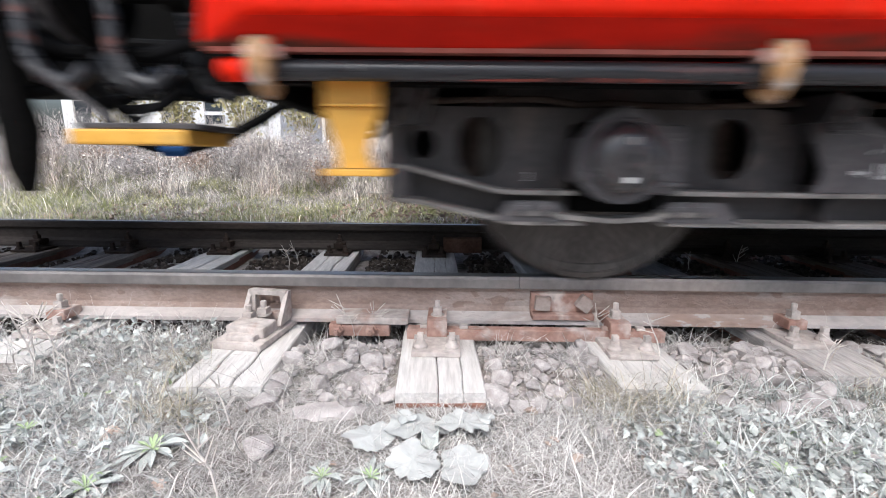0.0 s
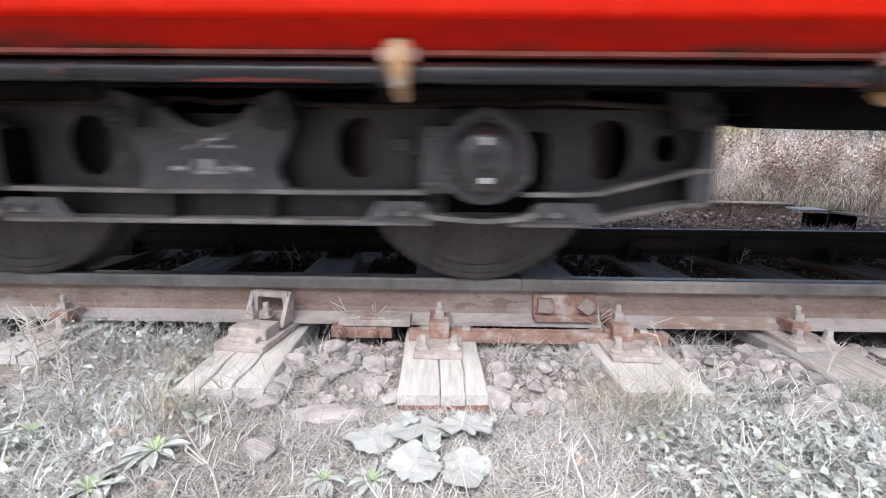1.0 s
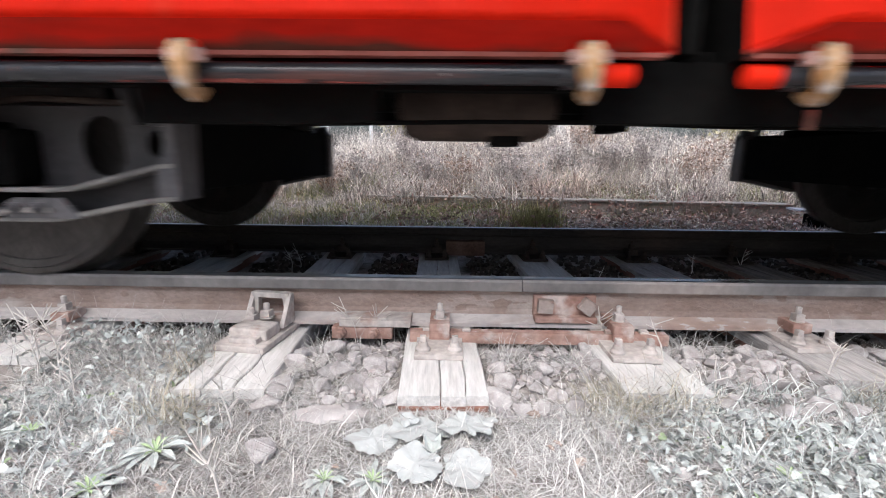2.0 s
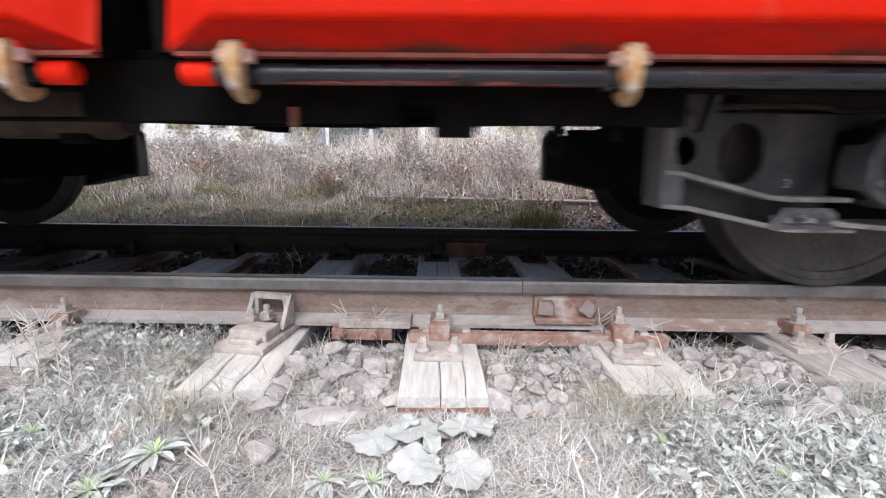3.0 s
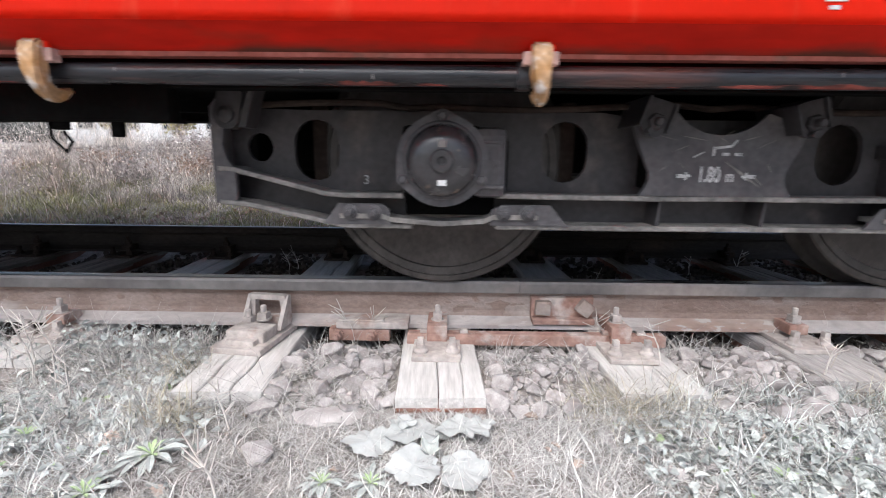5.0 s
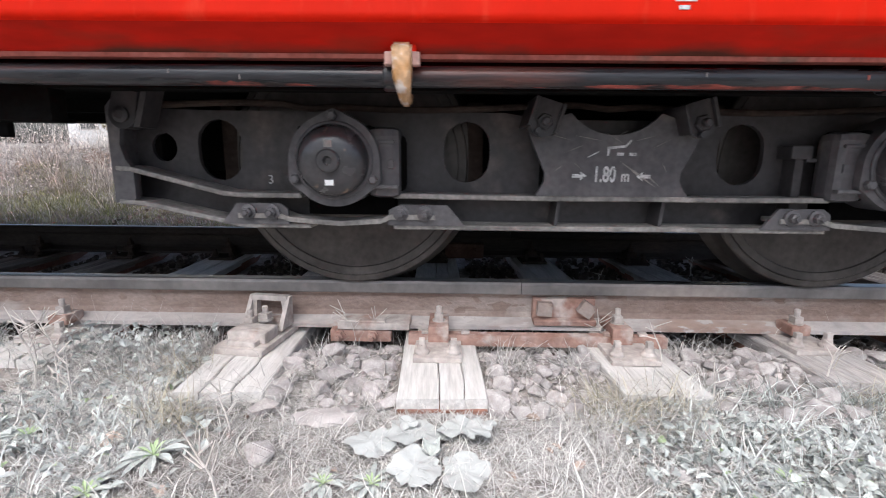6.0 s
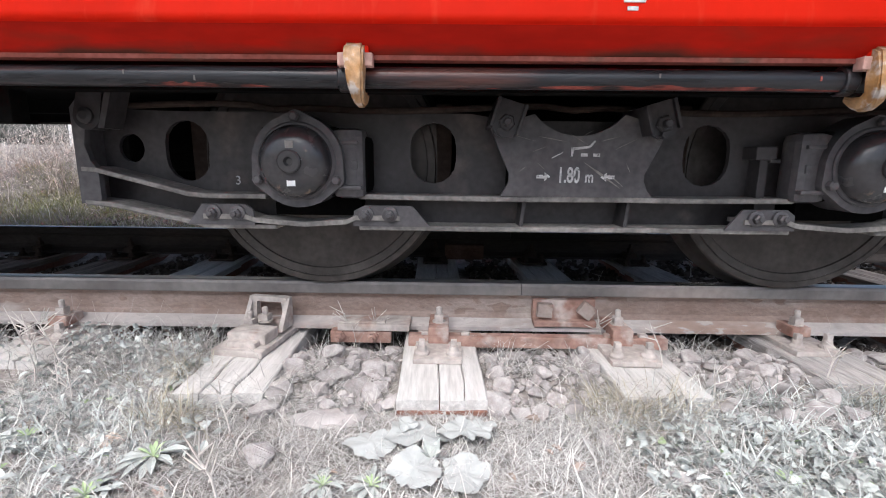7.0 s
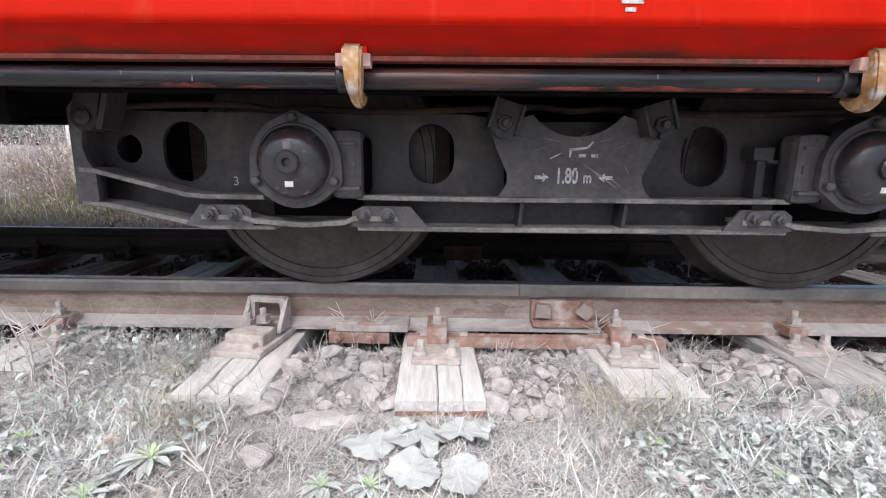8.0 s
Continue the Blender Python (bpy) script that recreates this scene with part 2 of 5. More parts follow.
def sweep(bm, profile, xs):
    """A closed (y, z) profile drawn along x."""
    rings = [[bm.verts.new((x, y, z)) for y, z in profile] for x in xs]
    n = len(profile)
    for a, b in zip(rings, rings[1:]):
        for i in range(n):
            bm.faces.new((a[i], a[(i + 1) % n], b[(i + 1) % n], b[i]))
    bm.faces.new(rings[0]), bm.faces.new(rings[-1])


def arc(cx, cz, r, a0, a1, n, rz=None):
    return [(cx + r * math.cos(radians(a0 + (a1 - a0) * i / n)), cz + (rz or r) * math.sin(radians(a0 + (a1 - a0) * i / n))) for i in range(n + 1)]


def mesh_of(name, bm, material, smooth=False):
    bmesh.ops.recalc_face_normals(bm, faces=bm.faces)
    me = bpy.data.meshes.new(name)
    bm.to_mesh(me)
    bm.free()
    me.materials.append(material)
    if smooth:
        me.shade_smooth()
        me.set_sharp_from_angle(angle=radians(35))
    return me


def part(name, bm, material, parent, label="", smooth=False, m=None):
    me = bm if isinstance(bm, bpy.types.Mesh) else mesh_of(name, bm, material, smooth)
    ob = new(name, me)
    ob.parent = parent
    if m:
        ob.matrix_basis = m
    return tagged(ob, label)


def thing(name, bm, material, label, category, group="", kind="", smooth=False, m=None):
    me = bm if isinstance(bm, bpy.types.Mesh) else mesh_of(name, bm, material, smooth)
    ob = new(name, me)
    if m:
        ob.matrix_basis = m
    return tagged(ob, label, category, group, kind)


def raw(name, verts, faces, material):
    me = bpy.data.meshes.new(name)
    me.from_pydata(verts, [], faces)
    me.materials.append(material)
    return me


def B():
    return bmesh.new()


# ---- ground: one sheet to the horizon ----


def smooth_step(a, b, v):
    k = min(1, max(0, (v - a) / (b - a)))
    return k * k * (3 - 2 * k)


def level(x, y):
    """Height of the ground at a place in the plan."""
    z = -0.085 - 0.02 * smooth_step(-0.7, -1.4, y)
    z += 0.02 * smooth_step(-0.6, -0.3, y) - 0.055 * smooth_step(-0.22, -0.10, y) * (1 - smooth_step(1.55, 1.75, y))
    z += 0.09 * smooth_step(1.7, 2.4, y) + 0.09 * smooth_step(2.5, 3.6, y)
    z += (0.52 + 0.08 * math.sin(x * 0.9) + 0.06 * math.sin(x * 2.3 + 1)) * smooth_step(3.4, 5.6, y) + 0.25 * smooth_step(6.0, 11.0, y)
    near = 1 if abs(x) < 12 and -4 < y < 12 else 0
    bumps = noise.noise(Vector((x * 2.1, y * 2.1, 0))) * 0.018 + noise.noise(Vector((x * 9, y * 9, 3))) * 0.010
    mounds = 0.10 * noise.noise(Vector((x * 1.3, y * 1.5, 9))) * smooth_step(2.7, 3.6, y)
    return z + near * (bumps * (1 if y < 2 else 2.2) + mounds)


def axis_steps(stops):
    out = []
    for a, b, d in stops:
        n = max(1, round((b - a) / d))
        out += [a + (b - a) * i / n for i in range(n)]
    return out + [stops[-1][1]]


def ground():
    xs = axis_steps([(-400, -40, 60), (-40, -12, 4), (-12, -2.5, 0.35), (-2.5, 3.5, 0.05), (3.5, 12, 0.35), (12, 40, 4), (40, 400, 60)])
    ys = axis_steps([(-400, -40, 60), (-40, -4, 4), (-4, -1.2, 0.3), (-1.2, 2.6, 0.05), (2.6, 12, 0.25), (12, 40, 4), (40, 600, 60)])
    verts = [(x, y, level(x, y)) for y in ys for x in xs]
    w = len(xs)
    faces = [(j * w + i, j * w + i + 1, (j + 1) * w + i + 1, (j + 1) * w + i) for j in range(len(ys) - 1) for i in range(w - 1)]
    me = raw("ground", verts, faces, M_SOIL)
    me.shade_smooth()
    tagged(new("ground", me), "bare soil covered with bleached straw and frost", "ground", kind="structure")


ground()

# ---- track ----
NEAR, FAR, MID = 0.0, 1.505, 0.7525
RAIL_TOP, SLEEPER_TOP = 0.172, -0.035
FAR_DROP, SKEW = 0.020, 2.5


def rail(name, y, joint):
    foot = [(y - 0.072, -0.015), (y - 0.072, 0.000), (y - 0.028, 0.020), (y - 0.012, 0.026), (y + 0.012, 0.026), (y + 0.028, 0.020), (y + 0.072, 0.000), (y + 0.072, -0.015)]
    web = [(y - 0.022, 0.0225), (y - 0.0095, 0.042), (y - 0.0085, 0.100), (y - 0.014, 0.114), (y - 0.033, 0.1225), (y + 0.033, 0.1225), (y + 0.014, 0.114), (y + 0.0085, 0.100), (y + 0.0095, 0.042), (y + 0.022, 0.0225)]
    head = [(y - 0.0365, 0.122), (y - 0.0375, 0.126), (y - 0.0365, 0.160), (y - 0.030, 0.1702), (y, 0.1706), (y + 0.030, 0.1702), (y + 0.0365, 0.160), (y + 0.0365, 0.122)]
    top = [(y - 0.026, 0.1708), (y - 0.018, RAIL_TOP), (y + 0.018, RAIL_TOP), (y + 0.026, 0.1708), (y + 0.018, 0.1690), (y - 0.018, 0.1690)]
    # The far rail takes the colour with the shade in it.
    shaded = y > 1
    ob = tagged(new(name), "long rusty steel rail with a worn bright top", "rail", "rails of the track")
    ob.matrix_basis = pose(0, 0, -FAR_DROP if shaded else 0)
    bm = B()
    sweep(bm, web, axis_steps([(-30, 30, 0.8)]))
    length = part("rail_web", bm, M_SHADERAIL if shaded else M_RUST, ob)
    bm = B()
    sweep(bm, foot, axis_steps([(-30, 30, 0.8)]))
    part("rail_foot", bm, M_SHADERAIL if shaded else M_FOOT, ob, "" if shaded else "dusty rail foot with its lit slope in the colour")
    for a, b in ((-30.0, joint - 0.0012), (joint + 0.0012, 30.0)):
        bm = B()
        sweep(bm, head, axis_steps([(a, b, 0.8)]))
        crown = part("rail_head", bm, M_SHADERAIL if shaded else M_HEAD, ob, "dark rail head with shade in its colour" if shaded else "dusty grey rail head")
        bm = B()
        sweep(bm, top, [a, b])
        part("running_surface", bm, M_RAILTOP, crown, "dark polished running surface")


rail("rail", NEAR, 0.777)
rail("rail", FAR, 0.93)

SLEEPERS = [-5.2, -4.5, -3.8, -3.1, -2.4, -1.74, -1.03, -0.215, 0.462, 1.145, 1.85, 2.55, 3.25, 3.95, 4.65, 5.35]


def sleeper(x, k):
    rng = random.Random(40 + k)
    w, lean = 0.135, rng.uniform(-0.006, 0.006)
    near = -1.2 < x < 2.2
    ob = tagged(new("sleeper"), "weathered split wooden sleeper bedded in ballast" if near else "dirty grey wooden sleeper bedded in ballast", "sleeper", "wooden sleepers")
    ob.matrix_basis = pose(x - 0.013, 0, 0, 0, 0, SKEW + rng.uniform(-0.6, 0.6))
    y0, y1 = -0.592 + rng.uniform(-0.02, 0.02), 2.09
    y0 = {0.462: -0.595, 1.145: -0.548, -0.215: -0.572, 1.85: -0.44, -1.03: -0.37}.get(x, y0)
    wood = M_WOODGREY if x == 1.85 else M_WOOD if near else M_WOODOLD
    bm = B()
    buried = x in (-0.215, 1.145)
    box(bm, -w, w, y0 + 0.004, y1, -0.20, -0.068, 0.006)
    part("core", bm, M_WOODGREY if buried else M_WOODDARK, ob, "" if buried else "reddish tarred underside")
    cuts = [-w, -w * 0.05, w * 0.52, w] if x == 0.462 else [-w, -w * rng.uniform(0.25, 0.6), w * rng.uniform(0.1, 0.55), w]
    for i, (a, b) in enumerate(zip(cuts, cuts[1:])):
        bm = B()
        g = (rng.uniform(0.0025, 0.0050) if near else rng.uniform(0.0006, 0.0022)) if x != 0.462 else (0.004 if i < 1 else 0.0012)
        n = 26
        prev = None
        top = SLEEPER_TOP - rng.uniform(0, 0.004)
        e0 = y0 + rng.uniform(0, 0.012)
        for j in range(n + 1):
            y = e0 + (y1 - e0) * (j / n) ** 1.6
            wob = [((0.018 if x == -0.215 else 0.009) if abs(c) < w - 0.001 and near else 0.003) * noise.noise(Vector((x * 7 + c * 31, y * 7, k))) for c in (a, b)]
            split = 0.35 + 1.3 * abs(noise.noise(Vector((a * 50, y * 4, k))))
            l, r = a + (g * split if i else 0) + wob[0], b - (g * split if b < w else 0) + wob[1]
            dz = 0.003 * noise.noise(Vector((x * 5 + a * 40, y * 6, 2))) - 0.012 * smooth_step(0.5, 1.3, y)
            ring = [bm.verts.new(p) for p in ((l, y, -0.085), (l, y, top + dz - 0.004), (l + 0.004, y, top + dz), (r - 0.004, y, top + dz), (r, y, top + dz - 0.004), (r, y, -0.085))]
            if prev:
                for q in range(6):
                    bm.faces.new((prev[q], prev[(q + 1) % 6], ring[(q + 1) % 6], ring[q]))
            else:
                bm.faces.new(ring)
            prev = ring
        bm.faces.new(prev)
        part("split_strip", bm, wood, ob)


for k, x in enumerate(SLEEPERS):
    sleeper(x, k)


def nut_bolt(bm, x, y, z, r=0.017, h=0.05, lean=0.0):
    """A standing bolt with washer, square nut and thread."""
    turned(bm, [(r * 1.5, z), (r * 1.5, z + 0.006)], "z", (x, y, 0), 16)
    vs = box(bm, x - r, x + r, y - r, y + r, z + 0.006, z + 0.006 + h * 0.45, 0.003)
    turned(bm, [(r * 0.62, z + h * 0.4), (r * 0.62, z + h), (r * 0.4, z + h + 0.003)], "z", (x, y, 0), 12)


def fastenings(x, y, side, k):
    """Base plate, clip and screws that hold a rail; side -1: before the rail, 1: behind it."""
    # Under the wagon the fittings take darker iron, with the shade in its colour.
    plate_m, clip_m, bolt_m = (M_DARKIRON,) * 3 if side > 0 or y > 1 else (M_RUSTFIT if k % 2 else M_GREYFIT, M_RUSTFIT, M_GREYFIT)
    ob = tagged(new("rail_fastening"), "rusty base plate with clip and coach screws holding the rail", "rail fastening", "rail fastenings")
    ob.matrix_basis = pose(x - 0.013 - 0.0436 * y, y, -0.014 if y > 1 else 0, 0, 0, SKEW if y > 1 else 0)
    s = side
    barred = side < 0 and y < 1 and x in (0.462, 1.145)
    reach = 0.345 if barred else 0.235
    lo, hi = sorted((s * 0.03, s * reach))
    bm = B()
    box(bm, -0.085, 0.085, lo, hi, SLEEPER_TOP, SLEEPER_TOP + 0.018, 0.003)
    part("base_plate", bm, M_GREYFIT if barred else plate_m, ob)
    bm = B()
    if barred:
        vs = box(bm, -0.038, 0.038, -0.205, -0.045, 0.007, 0.044, 0.005)
        box(bm, -0.038, 0.038, -0.206, -0.188, -0.018, 0.012, 0.004)
    else:
        lo, hi = sorted((s * 0.045, s * 0.135))
        box(bm, -0.037, 0.037, lo, hi, 0.000, 0.040, 0.006)
    part("clip", bm, clip_m, ob)
    bm = B()
    nut_bolt(bm, 0.0, s * (0.135 if barred else 0.10), 0.042 if barred else 0.038, 0.017, 0.058)
    part("clip_bolt", bm, bolt_m, ob)
    for dx in (-0.056, 0.056):
        sy = s * (reach - 0.045)
        bm = B()
        turned(bm, [(0.026, SLEEPER_TOP + 0.018), (0.026, SLEEPER_TOP + 0.026), (0.018, SLEEPER_TOP + 0.034), (0.016, SLEEPER_TOP + 0.05)], "z", (dx, sy, 0), 16)
        box(bm, dx - 0.011, dx + 0.011, sy - 0.011, sy + 0.011, SLEEPER_TOP + 0.045, SLEEPER_TOP + 0.072, 0.003)
        part("coach_screw", bm, bolt_m, ob, smooth=True)


for k, x in enumerate(SLEEPERS):
    if x != -0.215:
        fastenings(x, NEAR, -1, k)
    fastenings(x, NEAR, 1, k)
    fastenings(x, FAR, -1, k + 1)


def rail_anchor():
    """The special chair with an upright frame, on the sleeper with the deepest cracks."""
    ob = tagged(new("rail_anchor"), "dusty cast rail chair with an upright looped frame", "rail anchor")
    ob.matrix_basis = pose(-0.215, 0, 0, 0, 0, -8)
    bm = B()
    box(bm, -0.10, 0.095, -0.315, -0.03, SLEEPER_TOP, -0.012, 0.004)
    part("base_plate", bm, M_GREYFIT, ob)
    bm = B()
    box(bm, -0.075, 0.075, -0.255, -0.155, -0.014, 0.030, 0.008)
    box(bm, -0.055, 0.055, -0.29, -0.25, -0.014, 0.008, 0.006)
    part("clamp_block", bm, M_GREYFIT, ob)
    bm = B()
    plate(bm, [(-0.085, 0.0), (0.085, 0.0), (0.075, 0.118), (-0.075, 0.118)], -0.085, -0.055, [[(-0.055, 0.028), (0.060, 0.028), (0.052, 0.098), (-0.050, 0.098)]])
    for sx in (-0.085, 0.068):
        plate(bm, [(-0.15, 0.0), (-0.055, 0.0), (-0.055, 0.115), (-0.075, 0.115)], sx, sx + 0.017, plane="yz")
    part("frame", bm, M_GREYFIT, ob, "dusty upright frame")
    for dx, dy, z in ((0.0, -0.115, 0.028), (-0.045, -0.145, 0.018)):
        bm = B()
        nut_bolt(bm, dx, dy, z, 0.019, 0.055)
        part("bolt", bm, M_GREYFIT, ob)


def foot_bracket():
    ob = tagged(new("rail_bracket"), "rusty flat bracket bolted under the rail foot", "rail bracket")
    bm = B()
    box(bm, 0.055, 0.335, -0.135, -0.02, 0.000, 0.028, 0.005)
    box(bm, 0.06, 0.24, -0.128, -0.10, 0.028, 0.036, 0.003)
    part("top_plate", bm, M_GREYFIT, ob)
    bm = B()
    box(bm, 0.025, 0.262, -0.13, -0.085, -0.050, -0.003, 0.004)
    part("front_plate", bm, M_RUSTFIT, ob, "brown front plate")
    for x in (0.062, 0.192):
        bm = B()
        turned(bm, [(0.024, -0.130), (0.024, -0.138), (0.018, -0.140), (0.018, -0.160), (0.010, -0.162), (0.009, -0.176)], "y", (x, 0, -0.022), 6)
        part("bolt", bm, M_RUSTFIT, ob)


def tie_bar():
    ob = tagged(new("tie_bar"), "long rusty flat steel bar lying beside the rail", "steel bar")
    bm = B()
    box(bm, 0.335, 1.31, -0.185, -0.140, -0.040, 0.004, 0.004)
    part("bar", bm, M_RUSTFIT, ob)
    for x in (0.40, 0.55, 1.09, 1.22):
        bm = B()
        box(bm, x - 0.016, x + 0.016, -0.175, -0.150, 0.003, 0.016, 0.003)
        part("lug", bm, M_GREYFIT, ob)


def joint_plate():
    ob = tagged(new("joint_plate"), "rusty plate with two square nuts on the rail web", "joint plate")
    bm = B()
    plate(bm, [(0.825, 0.108), (0.990, 0.108), (1.072, 0.112), (1.072, 0.012), (0.825, 0.010)], -0.045, -0.012)
    box(bm, 0.825, 1.072, -0.085, -0.02, 0.008, 0.032, 0.006)
    part("plate", bm, M_RUSTFIT, ob)
    for x, a in ((0.868, 3), (1.035, 35)):
        bm = B()
        box(bm, -0.030, 0.030, -0.075, -0.044, -0.028, 0.028, 0.004)
        part("square_nut", bm, M_RUST, ob, m=pose(x, 0, 0.072, 0, a, 0))


def far_joint_plate():
    ob = tagged(new("joint_plate"), "brown rusty joint plate on the far rail", "joint plate")
    bm = B()
    box(bm, 0.455, 0.735, FAR - 0.085, FAR - 0.012, -0.045, 0.060, 0.006)
    part("plate", bm, M_DARKRUST, ob)
    for x in (0.52, 0.67):
        bm = B()
        turned(bm, [(0.024, FAR - 0.085), (0.024, FAR - 0.105), (0.012, FAR - 0.107), (0.012, FAR - 0.122)], "y", (x, 0, 0.012), 6)
        part("bolt", bm, M_DARKRUST, ob)


rail_anchor(), foot_bracket(), tie_bar(), joint_plate(), far_joint_plate()
# ---- the wagon: its origin is the middle of its length, at rail-foot level ----
PIVOT, AXLE, WHEEL_R = 3.185, 0.9, 0.46
AXLE_Z = RAIL_TOP + WHEEL_R
KNOTS = [(0, 5.12), (0.5, 3.950), (1.0, 2.876), (1.5, 1.950), (1.7, 1.604), (2.8, -0.103), (3.0, -0.353), (3.5, -0.886), (4.0, -1.291), (4.5, -1.576),
         (6.0, -2.168), (6.5, -2.253), (7.0, -2.285), (7.5, -2.285), (8.0, -2.285)]


def run(t):
    """Where the middle of the wagon is at t seconds: it rolls in and brakes to a stand."""
    n = len(KNOTS)
    i = max(j for j in range(n - 1) if KNOTS[j][0] <= t)

    def slope(j):
        if j in (0, n - 1):
            a, b = (0, 1) if j == 0 else (n - 2, n - 1)
            return (KNOTS[b][1] - KNOTS[a][1]) / (KNOTS[b][0] - KNOTS[a][0])
        (ta, a), (tb, b), (tc, c) = KNOTS[j - 1:j + 2]
        u, v = (b - a) / (tb - ta), (c - b) / (tc - tb)
        return (u * (tc - tb) + v * (tb - ta)) / (tc - ta) if u * v > 0 else 0.0

    (t0, p0), (t1, p1) = KNOTS[i:i + 2]
    h = t1 - t0
    k = (t - t0) / h
    return ((1 + 2 * k) * (1 - k) ** 2 * p0 + k * (1 - k) ** 2 * h * slope(i) + k * k * (3 - 2 * k) * p1 + k * k * (k - 1) * h * slope(i + 1))


TIMES = [i / 10 for i in range(81)]
wagon = tagged(new("freight_wagon"), "red covered freight wagon with black bogies, dusty and grimy", "freight wagon")
wagon.matrix_basis = pose(run(0), 0, 0)


def hood(x0, x1):
    """One of the two sheet-steel hoods: a lower panel that leans in, a crease, a tall side and a round roof."""
    lower = [(-0.592, 0.907), (-0.664, 0.9652)]
    bend = [(-0.6685, 0.9698), (-0.6712, 0.9750), (-0.6720, 0.9810), (-0.6712, 0.988)]
    upper = [(-0.600, 1.25), (-0.560, 2.35), (-0.48, 2.85), (-0.25, 3.20), (0.1, 3.42), (MID, 3.50)]
    half = lower[1:] + bend + upper
    cut = 0.15
    xs = [(x0, 1.0), (x0 + cut, 0.0)] + [(x0 + (x1 - x0) * i / 8, 0.0) for i in range(1, 8)] + [(x1 - cut, 0.0), (x1, 1.0)]

    def taper(p, k):
        """The corner is cut off: at the very end the side falls back, down to a point at the bottom edge."""
        if p[1] < 0.99:
            return p[0] + (-0.592 - p[0]) * k, p[1] + (0.907 + 0.2 * (p[1] - 0.907) - p[1]) * k
        return (p[0] + 0.07 * k, p[1]) if p[0] < MID else p

    full = half + [(2 * MID - y, z) for y, z in reversed(half[:-1])]

    def both(p, k):
        if p[0] <= MID:
            return taper(p, k)
        y, z = taper((2 * MID - p[0], p[1]), k)
        return 2 * MID - y, z

    bm = B()
    rows = [[bm.verts.new((x, *both(p, k))) for p in full] for x, k in xs]
    for a, b in zip(rows, rows[1:]):
        for i in range(len(full) - 1):
            bm.faces.new((a[i], a[i + 1], b[i + 1], b[i]))
    bmesh.ops.solidify(bm, geom=bm.faces[:], thickness=0.004)
    body = part("hood", bm, M_RED, wagon, "bright red sheet-steel hood", True)
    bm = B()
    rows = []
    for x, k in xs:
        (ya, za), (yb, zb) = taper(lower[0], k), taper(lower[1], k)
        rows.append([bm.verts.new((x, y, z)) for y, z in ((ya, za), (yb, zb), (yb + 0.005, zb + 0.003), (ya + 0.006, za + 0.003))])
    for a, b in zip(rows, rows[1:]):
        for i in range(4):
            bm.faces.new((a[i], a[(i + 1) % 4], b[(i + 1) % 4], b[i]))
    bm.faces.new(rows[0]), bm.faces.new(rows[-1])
    part("lower_panel", bm, M_REDLOW, body, "grimy red lower panel with its downward shade in the colour")
    bm = B()
    sweep(bm, [(-0.598, 0.899), (-0.560, 0.899), (-0.560, 0.910), (-0.598, 0.910)], [x0 + 0.02, x1 - 0.02])
    part("bottom_flange", bm, M_LIP, body, "dusty faded red bottom flange")
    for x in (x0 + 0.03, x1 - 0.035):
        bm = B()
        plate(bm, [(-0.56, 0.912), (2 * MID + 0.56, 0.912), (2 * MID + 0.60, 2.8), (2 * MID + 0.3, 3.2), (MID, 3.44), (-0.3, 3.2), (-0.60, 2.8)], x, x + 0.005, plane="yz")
        part("end_wall", bm, M_DARK, body, "near-black end wall of the hood")
    return body


hood(-5.265, -0.065)
second = hood(0.115, 5.265)
for x, z, w, h in ((3.19, 1.020, 0.050, 0.011), (3.185, 1.000, 0.024, 0.009)):
    bm = B()
    box(bm, x - w / 2, x + w / 2, -0.672 + (z - 0.985) * 0.27 - 0.004, -0.672 + (z - 0.985) * 0.27 + 0.002, z - h / 2, z + h / 2)
    part("marking", bm, M_WHITE, second, "white painted bar", m=pose(0, 0, 0))

CLAMPS = [-5.105, -3.825, -2.525, -1.285, -0.278, 0.295, 1.275, 2.530, 3.815, 5.10]
hook_side = [(-0.598, 0.934), (-0.622, 0.934), (-0.640, 0.922), (-0.646, 0.895), (-0.647, 0.858), (-0.641, 0.826), (-0.626, 0.801), (-0.603, 0.787), (-0.578, 0.785), (-0.552, 0.796),
             (-0.530, 0.816), (-0.538, 0.828), (-0.562, 0.822), (-0.584, 0.822), (-0.599, 0.832), (-0.607, 0.852), (-0.608, 0.885), (-0.602, 0.910)]
bm = B()
plate(bm, hook_side, -0.025, 0.025, plane="yz")
for v in bm.verts:
    v.co.x = v.co.x * (1 - 0.48 * smooth_step(0.875, 0.79, v.co.z)) + 0.10 * max(0, 0.86 - v.co.z)
bmesh.ops.bevel(bm, geom=[e for e in bm.edges if e.is_manifold and e.calc_face_angle() > 0.8], offset=0.006, segments=2, affect="EDGES")
HOOK = mesh_of("hook", bm, M_HOOK, True)
bm = B()
box(bm, -0.044, 0.044, -0.622, -0.590, 0.880, 0.912, 0.004)
HOOKPIN = mesh_of("hook_pin", bm, M_PINK)
bm = B()
box(bm, -0.026, 0.034, -0.618, -0.570, 0.905, 0.944, 0.004)
HOOKBASE = mesh_of("hook_mount", bm, M_RED)
bm = B()
turned(bm, [(0.034, -0.052), (0.037, -0.048), (0.037, -0.022), (0.034, -0.018)], "x", (0, -0.560, 0.862), 24)
COLLAR = mesh_of("collar", bm, M_PIPE, True)
